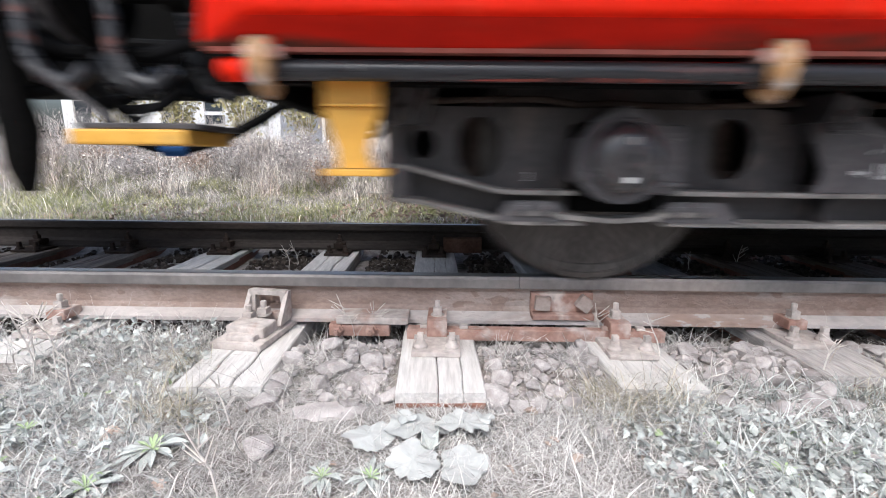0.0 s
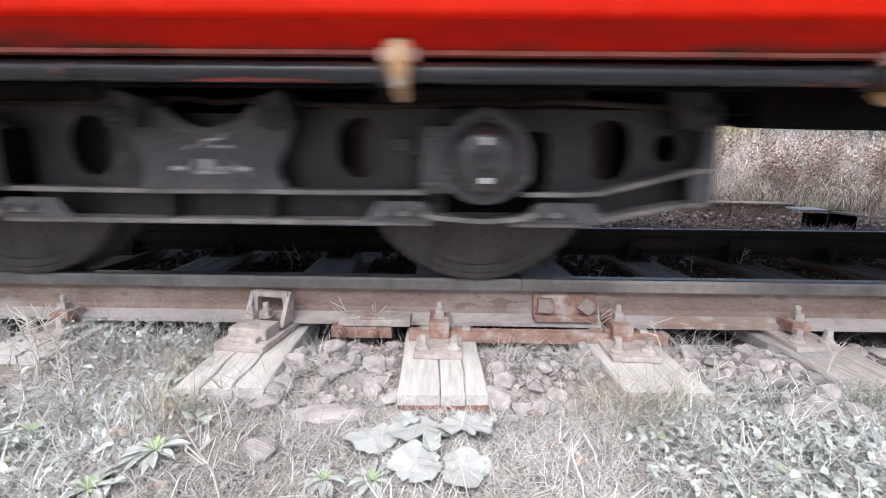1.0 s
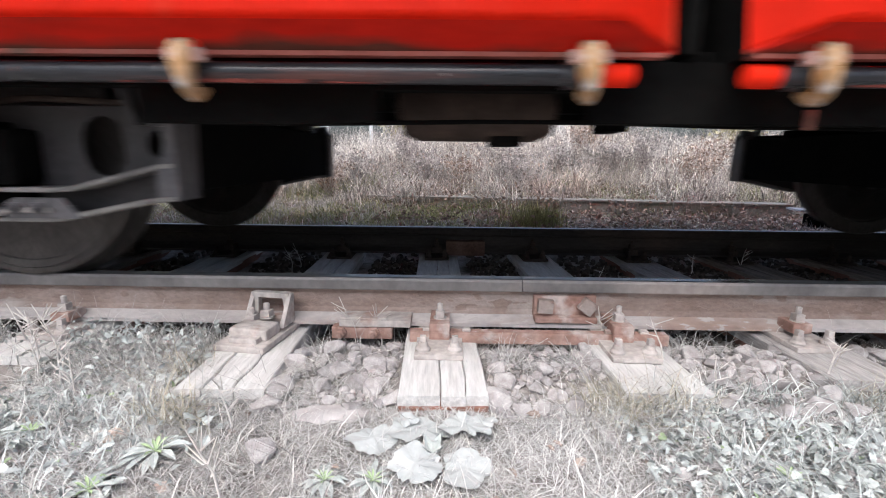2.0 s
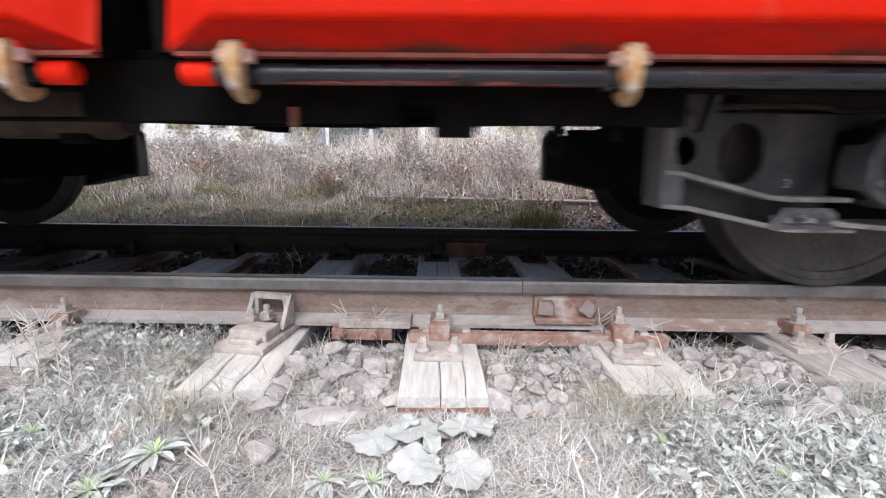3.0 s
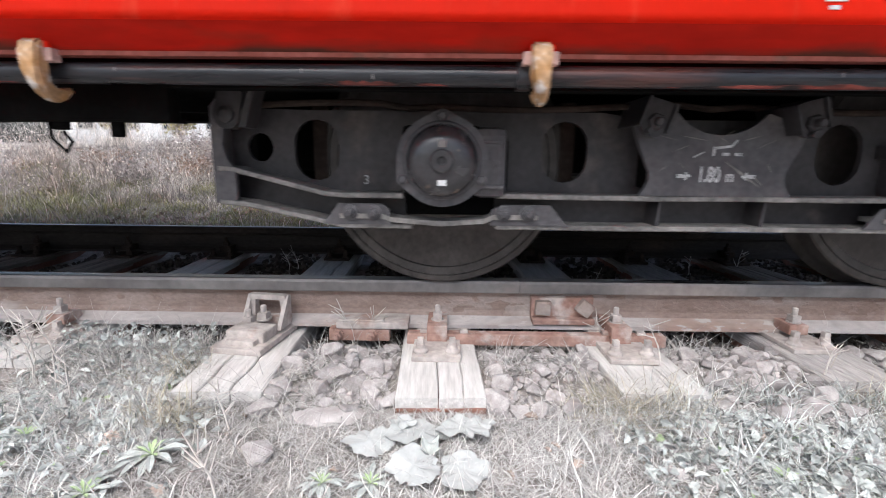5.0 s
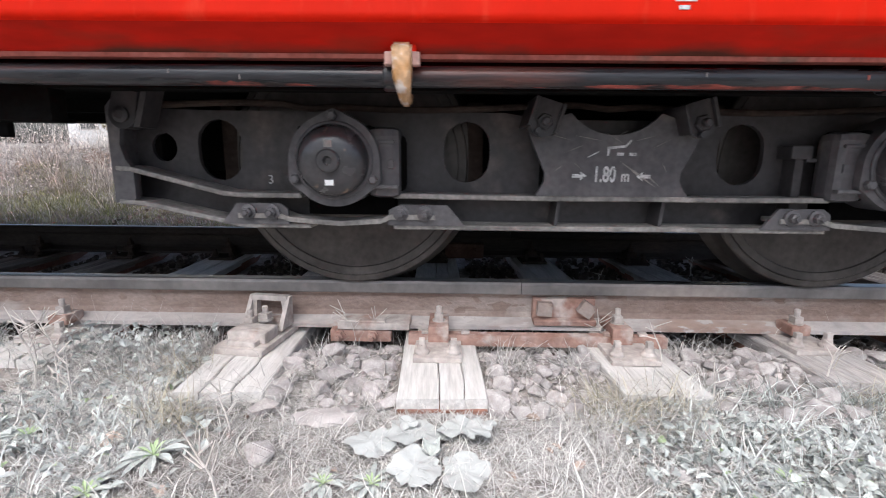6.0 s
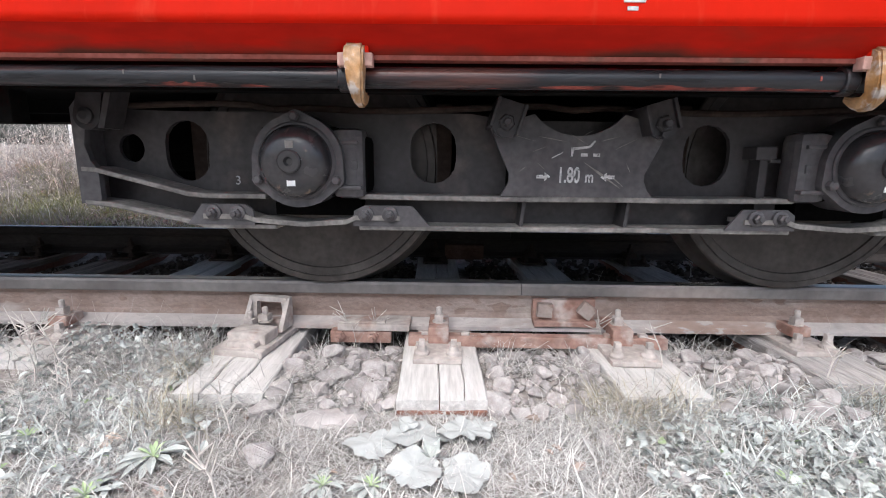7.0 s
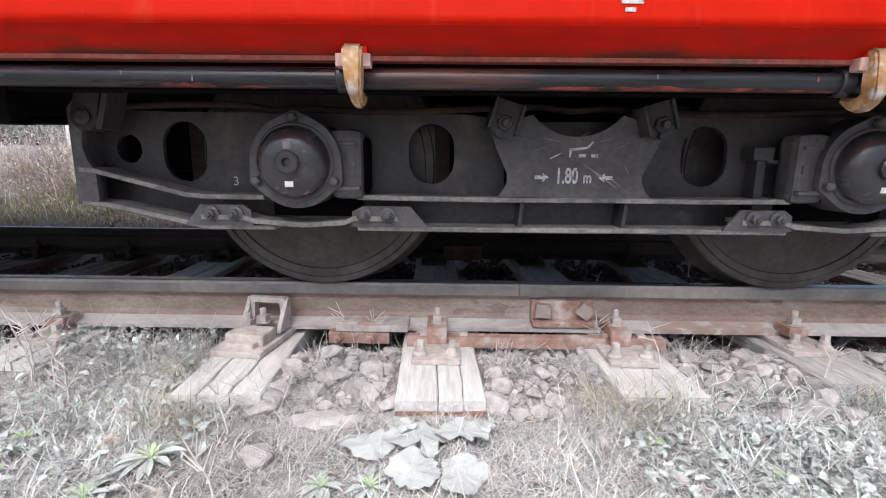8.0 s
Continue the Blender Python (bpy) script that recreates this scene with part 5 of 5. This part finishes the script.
for i, (x, y, h) in enumerate(((-0.84, -0.47, 0.27), (-0.80, -0.42, 0.25), (-0.90, -0.40, 0.22), (-0.75, -0.5, 0.16), (-0.95, -0.35, 0.18), (-0.66, -0.56, 0.17), (-0.1, -0.72, 0.16), (0.11, -0.12, 0.24), (0.21, -0.10, 0.2), (1.08, -0.12, 0.22), (1.21, -0.34, 0.2), (1.3, -0.5, 0.16),
                               (0.0, -0.98, 0.2), (1.72, -0.4, 0.15), (1.25, 0.55, 0.22), (2.45, 1.25, 0.2), (2.1, 1.2, 0.16), (-0.55, 1.25, 0.2), (-0.62, 1.28, 0.16))):
    dead_stem(x, y, h, 90 + i)

# ---- far side: verge, bank, trough, box, bushes, house ----


def bank_spot(rng):
    y = 3.5 + 5.0 * rng.random() ** 1.1
    x = rng.uniform(-9, 10) * (0.45 + 0.08 * y)
    k = 0.6 + 0.9 * abs(noise.noise(Vector((x * 0.8, y * 0.8, 7)))) + 0.13 * (y - 3)
    return x, y, k


blades("bank_grass", 50000, bank_spot, (0.08, 0.30), (0.003, 0.006), (0.4, 1.9), M_DRY, "tall dry straw-coloured grass on the bank", "grass", 21, 1.3, 2.2, 0.9)
blades("bank_grass", 26000, bank_spot, (0.10, 0.36), (0.003, 0.006), (0.2, 1.7), M_GREYDRY, "grey withered stems on the bank", "grass", 31, 1.0, 2.0, 1.4)


def tangle_spot(rng):
    y = 3.9 + 3.8 * rng.random()
    x = rng.uniform(-8, 9) * (0.45 + 0.08 * y)
    return x, y, 1.0, rng.random() ** 1.4 * (0.25 + 0.13 * (y - 3.9))


blades("dry_tangle", 26000, tangle_spot, (0.14, 0.42), (0.003, 0.006), (0.3, 2.4), M_DRY, "tangled pale frosted stems over the bank", "dry stems", 51, 1.4, 3.0)
blades("dry_tangle", 12000, tangle_spot, (0.14, 0.40), (0.003, 0.006), (0.3, 2.4), M_GREYDRY, "tangled grey dead stems over the bank", "dry stems", 52, 1.4, 3.0)


def high_spot(rng):
    x = rng.uniform(-1.6, 7.5)
    return x, rng.uniform(6.2, 8.2), 0.75 + 0.6 * abs(noise.noise(Vector((x * 1.3, 2, 8))))


blades("tall_weeds", 9000, high_spot, (0.45, 0.95), (0.004, 0.009), (0.0, 0.55), M_DRY, "tall pale dry weeds on top of the bank", "weeds", 53, 1.0, 1.6)


def russet_spot(rng):
    cx, cy = rng.choice(((0.5, 3.8), (1.0, 3.7), (1.4, 3.9), (0.1, 3.9), (0.8, 4.1), (3.4, 4.3)))
    return rng.gauss(cx, 0.22), rng.gauss(cy, 0.18), rng.uniform(0.5, 1.1)


blades("russet_grass", 7000, russet_spot, (0.10, 0.30), (0.003, 0.007), (0.3, 1.8), M_BROWNLEAF, "collapsed red-brown dead grass on the bank", "grass", 54, 1.5, 2.2)
_rc = random.Random(211)
CLUMPS = [(_rc.uniform(-5, 7.5), 3.3 + 3.4 * _rc.random() ** 1.3, _rc.uniform(0.6, 1.25)) for _ in range(150)]


def clump_spot(rng):
    x, y, k = rng.choice(CLUMPS)
    return rng.gauss(x, 0.09), rng.gauss(y, 0.09), k


blades("bank_tufts", 15000, clump_spot, (0.25, 0.55), (0.004, 0.009), (0.0, 0.9), M_DRY, "arching tufts of bleached grass on the bank", "grass", 33, 2.0, 1.4)


GREEN_CLUMPS = [(_rc.uniform(-4.5, 6.5), 2.6 + 1.7 * _rc.random(), _rc.uniform(0.5, 1.15)) for _ in range(110)]


def green_clump_spot(rng):
    while True:
        x, y, k = rng.choice(GREEN_CLUMPS)
        x, y = rng.gauss(x, 0.20), rng.gauss(y, 0.14)
        if x < 1.6 or y > 3.35 or rng.random() < 0.05:
            return x, y, k


blades("bank_tufts", 44000, green_clump_spot, (0.05, 0.20), (0.003, 0.006), (0.2, 1.6), M_OLIVE, "soft clumps of olive green grass on the bank", "grass", 34, 1.8, 1.4)


def verge_spot(rng):
    for _ in range(6):
        x, y = rng.uniform(-5.5, 7), 2.05 + 2.6 * rng.random() ** 1.2
        if y < 3.0 or noise.noise(Vector((x * 0.9, y * 1.1, 5))) > -0.05:
            break
    k = 0.5 + noise.noise(Vector((x * 1.1, y * 1.3, 1)))
    return x, y, max(0.25, 0.55 + k)


def wire_spot(rng):
    x = rng.uniform(-2.2, 2.6)
    return x, rng.gauss(-0.13, 0.03)


blades("wiry_grass", 900, wire_spot, (0.08, 0.24), (0.0012, 0.0026), (0.3, 1.35), M_STRAW, "wiry dead grass along the rail foot", "grass", 41, 1.2, 1.6)


def left_wire_spot(rng):
    while True:
        x, y = rng.uniform(-2.0, -0.35), rng.gauss(-0.27, 0.10)
        if not on_sleeper(x, y) or rng.random() < 0.15:
            return x, y


blades("wiry_grass", 1300, left_wire_spot, (0.08, 0.27), (0.0012, 0.0028), (0.2, 1.4), M_STRAW, "tangled wiry dead grass over the sleeper ends", "grass", 42, 1.3, 2.0)
leaf_litter("weed_leaves", 500, left_wire_spot, (0.014, 0.034), M_LEAF, "frosted weed leaves by the rail", 43, (0.01, 0.12), 0.8)


def verge_gap(rng):
    while True:
        x, y, k = verge_spot(rng)
        if x > 1.6 and y < 2.9 and rng.random() > 0.12:
            continue
        return x, y, k


blades("verge_grass", 34000, verge_gap, (0.04, 0.13), (0.003, 0.006), (0.3, 1.6), M_OLIVE, "olive green grass along the track", "grass", 22, 1.0, 1.0)
blades("verge_grass", 4500, verge_gap, (0.05, 0.18), (0.003, 0.007), (0.2, 1.2), M_DRY, "dry grass along the track", "grass", 23, 1.0, 1.0)
blades("verge_grass", 7000, lambda r: (r.uniform(-5.5, -0.6), 2.05 + 1.7 * r.random()), (0.04, 0.14), (0.003, 0.006), (0.2, 1.6), M_GREYDRY, "grey frosted grass along the track", "grass", 59, 1.2, 1.6)
blades("grass_tuft", 700, lambda r: (r.gauss(1.28, 0.13), r.gauss(2.45, 0.08)), (0.12, 0.30), (0.004, 0.008), (0.0, 0.5), M_OLIVE, "dense green grass tuft behind the far rail", "grass", 24, 0.7, 1.0)
leaf_litter("dead_leaves", 2300, lambda r: (r.uniform(0.8, 4.5) if r.random() < 0.8 else r.uniform(-3, 0.8), r.uniform(1.95, 3.0)), (0.025, 0.06), M_BROWNLEAF, "brown dead leaves along the far rail", 25, (0.01, 0.06), 0.9)


def bramble_spot(rng):
    cx, cy = rng.choice(((5.2, 4.0), (4.6, 4.3), (3.2, 5.2), (6.2, 4.6), (-0.6, 4.3), (0.8, 4.6), (-3.2, 4.6)))
    x, y = rng.gauss(cx, 0.55), rng.gauss(cy, 0.35)
    return x, y, rng.uniform(0.05, 0.75) * (1.0 if cx > 2 else 0.5)


leaf_litter("dead_leaves", 1700, lambda r: (r.uniform(-0.2, 3.6), r.uniform(2.1, 4.0)), (0.025, 0.055), M_BROWNLEAF, "red-brown dead leaves caught in the verge grass", 28, (0.04, 0.20), 1.0)
leaf_litter("bramble_leaves", 1800, bramble_spot, (0.02, 0.05), M_BROWNLEAF, "withered bramble leaves on the bank", 26, (0, 0), 1.0)
leaf_litter("bramble_leaves", 9000, lambda r: (r.uniform(-7, 9), r.uniform(3.4, 6.5), r.uniform(0.05, 0.5)), (0.012, 0.034), M_DRY, "pale dry seed heads and leaves on the bank", 27, (0, 0), 1.0)


def bush(x, y, h, w, seed):
    rng = random.Random(seed)
    ob = tagged(new("bush"), "thin leggy bush with yellowing leaves", "bush", "bushes behind the bank")
    ob.matrix_basis = pose(x, y, level(x, y))
    verts, faces = [], []
    bm = B()
    for k in range(26):
        a, sp = rng.uniform(0, 2 * math.pi), rng.uniform(0.1, 1) * w
        pts = [(sp * math.cos(a) * u ** 1.3, sp * math.sin(a) * u ** 1.3, h * rng.uniform(0.8, 1.05) * u) for u in (0, 0.3, 0.6, 0.85, 1)]
        tube(bm, pts, [0.012, 0.010, 0.008, 0.005, 0.002], 5)
        for _ in range(38):
            u = rng.uniform(0.25, 1)
            i = min(3, int(u * 4))
            p = Vector(pts[i]).lerp(Vector(pts[i + 1]), (u * 4) % 1) + Vector((rng.gauss(0, 0.07), rng.gauss(0, 0.07), rng.gauss(0, 0.07)))
            s = rng.uniform(0.03, 0.06)
            m = Matrix.Translation(p) @ pose(0, 0, 0, rng.uniform(0, 360), rng.uniform(0, 360), rng.uniform(0, 360))
            n0 = len(verts)
            verts += [tuple(m @ Vector(q)) for q in ((0, -s, 0), (s * 0.5, -s * 0.2, 0.008), (s * 0.35, s * 0.5, 0), (0, s, 0.004), (-s * 0.4, s * 0.4, 0), (-s * 0.5, -s * 0.3, 0.008))]
            faces.append(tuple(range(n0, n0 + 6)))
    part("branch_work", bm, M_TWIG, ob, "grey bare branches")
    tagged(part("crown", raw("crown", verts, faces, M_BUSHLEAF), None, ob, "yellow-green leaves"), kind="stuff")


for i, (x, y, h, w) in enumerate(((-4.6, 7.0, 1.35, 0.8), (-3.4, 7.2, 1.45, 0.8), (-2.3, 7.4, 1.35, 0.7), (-6.0, 7.4, 1.4, 0.9), (2.0, 8.4, 0.95, 0.9), (3.6, 8.2, 0.9, 0.9), (-0.6, 8.6, 1.1, 0.8), (6.0, 7.5, 1.0, 0.9))):
    bush(x, y, h, w, 130 + i)


def shrub(x, y, h, w, seed):
    """A low withered shrub: fine stems with small brown and grey leaves."""
    rng = random.Random(seed)
    brown = x > 3.2 or seed % 4 == 0
    ob = tagged(new("shrub"), "low withered brown shrub on the bank" if brown else "low tangled grey withered shrub on the bank", "shrub", "shrubs on the bank")
    ob.matrix_basis = pose(x, y, level(x, y) - 0.02)
    verts, faces = [], []
    bm = B()
    for k in range(22):
        a, sp = rng.uniform(0, 2 * math.pi), rng.uniform(0.1, 1) * w
        hh = h * rng.uniform(0.6, 1.05)
        pts = [Vector((sp * math.cos(a) * u ** 0.9 + 0.02 * math.sin(9 * u + k), sp * math.sin(a) * u ** 0.9, hh * (u - 0.25 * u * u) / 0.75)) for u in (0, 0.3, 0.6, 0.85, 1)]
        tube(bm, pts, [0.006, 0.005, 0.004, 0.003, 0.001], 4)
        for _ in range(34):
            i, f = rng.randint(1, 3), rng.random()
            q = pts[i].lerp(pts[i + 1], f) + Vector((rng.gauss(0, 0.03), rng.gauss(0, 0.03), rng.gauss(0, 0.03)))
            s = rng.uniform(0.012, 0.026)
            m = Matrix.Translation(q) @ pose(0, 0, 0, rng.uniform(0, 360), rng.uniform(0, 360), rng.uniform(0, 360))
            n0 = len(verts)
            verts += [tuple(m @ Vector(v)) for v in ((0, -s, 0), (s * 0.5, -s * 0.1, 0.006), (0, s, 0.003), (-s * 0.5, s * 0.1, 0.006))]
            faces.append((n0, n0 + 1, n0 + 2, n0 + 3))
    part("stem_work", bm, M_TWIG, ob, "pale thin stems")
    tagged(part("foliage", raw("foliage", verts, faces, M_BROWNLEAF if brown else M_GREYDRY), None, ob, "small brown withered leaves" if brown else "small grey withered leaves"), kind="stuff")


_rs = random.Random(71)
for i in range(26):
    sx = -4.6 + 11.0 * (i + _rs.random()) / 26
    shrub(sx, 4.0 + 1.3 * _rs.random() - (0.5 if sx > 4 else 0), _rs.uniform(0.3, 0.6) * (1.35 if sx > 4 else 1), _rs.uniform(0.25, 0.45), 300 + i)


def cable_trough():
    ob = tagged(new("cable_trough"), "low concrete cable trough with lids along the verge", "cable trough")
    a, b = Vector((-0.6, 3.62)), Vector((4.0, 3.02))
    n, ang = 8, math.degrees(math.atan2(-0.60, 4.6))
    for i in range(n):
        p = a.lerp(b, (i + 0.5) / n)
        bm = B()
        box(bm, -0.285, 0.285, -0.11, 0.11, -0.12, 0.065, 0.008)
        trough = part("trough_unit", bm, M_CONC, ob, m=pose(p.x, p.y, 0.125, 0, 0, ang))
        bm = B()
        box(bm, -0.283, 0.283, -0.12, 0.12, 0.067, 0.09, 0.006)
        part("lid", bm, M_CONC, trough)


cable_trough()


def lever_box():
    ob = tagged(new("points_box"), "black track-side box with a pale sloping lid", "track box")
    ob.matrix_basis = pose(3.93, 2.42, level(3.93, 2.42) + 0.035, 0, 0, -12)
    bm = B()
    box(bm, -0.13, 0.20, -0.10, 0.12, -0.07, 0.10, 0.01)
    part("body", bm, M_DARK, ob)
    bm = B()
    plate(bm, [(-0.27, 0.150), (-0.05, 0.150), (0.26, 0.105), (0.26, 0.092), (-0.05, 0.13), (-0.27, 0.135)], -0.13, 0.14)
    part("lid", bm, M_RENDER, ob, "pale weathered lid")
    bm = B()
    tube(bm, [(-0.05, -0.14, 0.02), (-0.05, -0.14, 0.155), (0.06, -0.14, 0.15)], 0.006, 6)
    part("handle", bm, M_EDGE, ob)


lever_box()
blades("verge_grass", 900, lambda r: (r.gauss(4.0, 0.35), r.gauss(2.24, 0.06)), (0.04, 0.14), (0.003, 0.006), (0.1, 1.2), M_DRY, "short dry grass before the track box", "grass", 55, 1.0, 1.2)
leaf_litter("dead_leaves", 2600, lambda r: (r.uniform(1.5, 5.2), r.uniform(1.95, 3.0)), (0.02, 0.05), M_DRY, "pale dry leaves strewn over the gravel shoulder", 56, (0.005, 0.05), 0.8)


def house(x, y, w, d, h, label):
    ob = tagged(new("house"), label, "house", "houses beyond the bank")
    z = level(x, y)
    ob.matrix_basis = pose(x, y, z)
    bm = B()
    box(bm, -w / 2, w / 2, 0, d, -0.3, h)
    part("wall", bm, M_RENDER, ob)
    bm = B()
    sweep(bm, [(-0.4, h), (d + 0.4, h), (d / 2, h + d * 0.35)], [-w / 2 - 0.3, w / 2 + 0.3])
    part("roof", bm, M_ROOF, ob)
    for i in range(max(2, int(w / 2.2))):
        px = -w / 2 + 1.1 + i * 2.2
        for pz in [1.0] + ([3.6] if h > 4.5 else []):
            bm = B()
            plate(bm, [(px - 0.5, pz), (px + 0.5, pz), (px + 0.5, pz + 1.2), (px - 0.5, pz + 1.2)], -0.05, 0.02, [[(px - 0.43, pz + 0.07), (px + 0.43, pz + 0.07), (px + 0.43, pz + 1.13), (px - 0.43, pz + 1.13)]])
            win = part("window", bm, M_CONC, ob, "grey window frame")
            bm = B()
            box(bm, px - 0.43, px + 0.43, -0.02, -0.005, pz + 0.07, pz + 1.13)
            part("pane", bm, M_GLASS, win)


house(-13.5, 22, 11, 8, 5.4, "white rendered house with grey roof beyond the bank")
house(3.0, 26, 9, 8, 3.2, "low white building beyond the bank")


def railing():
    ob = tagged(new("railing"), "white painted railing beyond the bank", "railing")
    ob.matrix_basis = pose(-6.5, 11.0, level(-6.5, 11.0))
    for i in range(5):
        bm = B()
        box(bm, i * 1.2 - 0.04, i * 1.2 + 0.04, -0.04, 0.04, -0.1, 1.35, 0.006)
        part("post", bm, M_RENDER, ob)
    for z in (0.75, 1.2):
        bm = B()
        box(bm, -0.1, 4.9, -0.025, 0.025, z, z + 0.09, 0.004)
        part("rail_bar", bm, M_RENDER, ob)


railing()

# ---- ballast: loose stones ----


def rock(rng):
    bm = B()
    for _ in range(15):
        v = Vector((rng.gauss(0, 1), rng.gauss(0, 1), rng.gauss(0, 1))).normalized()
        bm.verts.new((v.x * 0.5, v.y * 0.42 * rng.uniform(0.85, 1.1), v.z * 0.36))
    hull = bmesh.ops.convex_hull(bm, input=bm.verts[:])
    junk = list({g for g in hull["geom_interior"] + hull["geom_unused"] if isinstance(g, bmesh.types.BMVert)})
    bmesh.ops.delete(bm, geom=junk, context="VERTS")
    bmesh.ops.bevel(bm, geom=bm.edges[:], offset=0.028, segments=2, affect="EDGES", clamp_overlap=True)
    return bm


def ballast():
    rng = random.Random(77)
    rocks = [mesh_of("stone", rock(rng), M_STONE, True) for _ in range(14)]
    plain = [([tuple(v.co) for v in me.vertices], [tuple(p.vertices) for p in me.polygons]) for me in rocks]

    def heap(count, place, size, material, name, label):
        verts, faces = [], []
        for _ in range(count):
            x, y = place()
            s = rng.uniform(*size)
            m = pose(x, y, level(x, y) + s * 0.12, rng.uniform(0, 360), rng.uniform(-25, 25), rng.uniform(0, 360)) @ Matrix.Scale(s, 4)
            v, f = rng.choice(plain)
            n0 = len(verts)
            verts += [tuple(m @ Vector(q)) for q in v]
            faces += [tuple(n0 + i for i in q) for q in f]
        return tagged(new(name, raw(name, verts, faces, material)), label, "ballast", kind="stuff")

    def gap(x0, x1, y0, y1):
        while True:
            x, y = rng.uniform(x0, x1), rng.uniform(y0, y1)
            if not on_sleeper(x, y):
                return x, y

    bed = heap(2600, lambda: gap(-1.5, 2.8, -0.62, -0.02), (0.012, 0.040), M_STONES, "ballast", "grey-pink broken ballast stones between the sleepers")
    heap(9000, lambda: gap(-4.5, 5.2, -0.02, 1.9), (0.024, 0.058), M_SHADESTONES, "dark_ballast", "dirty ballast between the rails with the wagon's shade in its colour")
    heap(2600, lambda: (rng.uniform(1.5, 5.5), rng.uniform(1.95, 3.0)), (0.018, 0.05), M_PALESTONES, "ballast_shoulder", "pale gravel shoulder behind the far rail")
    spots = []
    while len(spots) < 290:
        r = rng.random()
        x, y = gap(0.61, 1.01, -0.60, -0.13) if r < 0.3 else gap(1.28, 1.74, -0.60, -0.13) if r < 0.62 else gap(-0.07, 0.33, -0.60, -0.16) if r < 0.8 else gap(1.9, 2.6, -0.55, -0.1) if r < 0.9 else gap(0.9, 1.9, -0.85, -0.6)
        s = (0.034 + 0.082 * rng.random() ** 1.3) * (1 if y > -0.6 else 0.55)
        if all((x - a) ** 2 + (y - b) ** 2 > (0.30 * (s + c)) ** 2 for a, b, c in spots):
            spots.append((x, y, s))
        elif rng.random() < 0.05:
            spots.append((x, y, s * 0.6))
    spots += [(-0.035, -0.525, 0.10), (0.09, -0.41, 0.12), (0.02, -0.80, 0.10), (0.15, -0.32, 0.09)]
    for x, y, s in spots:
        ob = new("stone", rng.choice(rocks))
        ob.parent = bed
        ob.matrix_basis = pose(x, y, level(x, y) + s * 0.16, rng.uniform(-20, 20) + rng.choice((0, 180)), rng.uniform(-20, 20), rng.uniform(0, 360)) @ Matrix.Scale(s, 4)
    flat = B()
    bmesh.ops.create_icosphere(flat, subdivisions=3, radius=1)
    for v in flat.verts:
        k = 1 + 0.25 * noise.noise(v.co * 2.1) + 0.10 * noise.noise(v.co * 6)
        v.co = Vector((v.co.x * 0.105 * k, v.co.y * 0.042 * k, v.co.z * 0.014 * k))
    thing("flat_stone", flat, M_STONE, "flat pale slab of stone lying in the straw", "stone", smooth=True, m=pose(0.145, -0.622, level(0.145, -0.622) + 0.012, 6, 2, 8))


ballast()


def motions():
    rows = [(t, pose(run(t), 0, 0)) for t in TIMES]
    walk(wagon, rows)
    walk(lead, [(t, pose(run(t) + LEAD, 0, 0)) for t in TIMES])
    for ws, x in WHEELSETS:
        walk(ws, [(t, pose(x, MID, AXLE_Z, 0, math.degrees((run(t) - run(8)) / WHEEL_R), 0)) for t in TIMES])


motions()
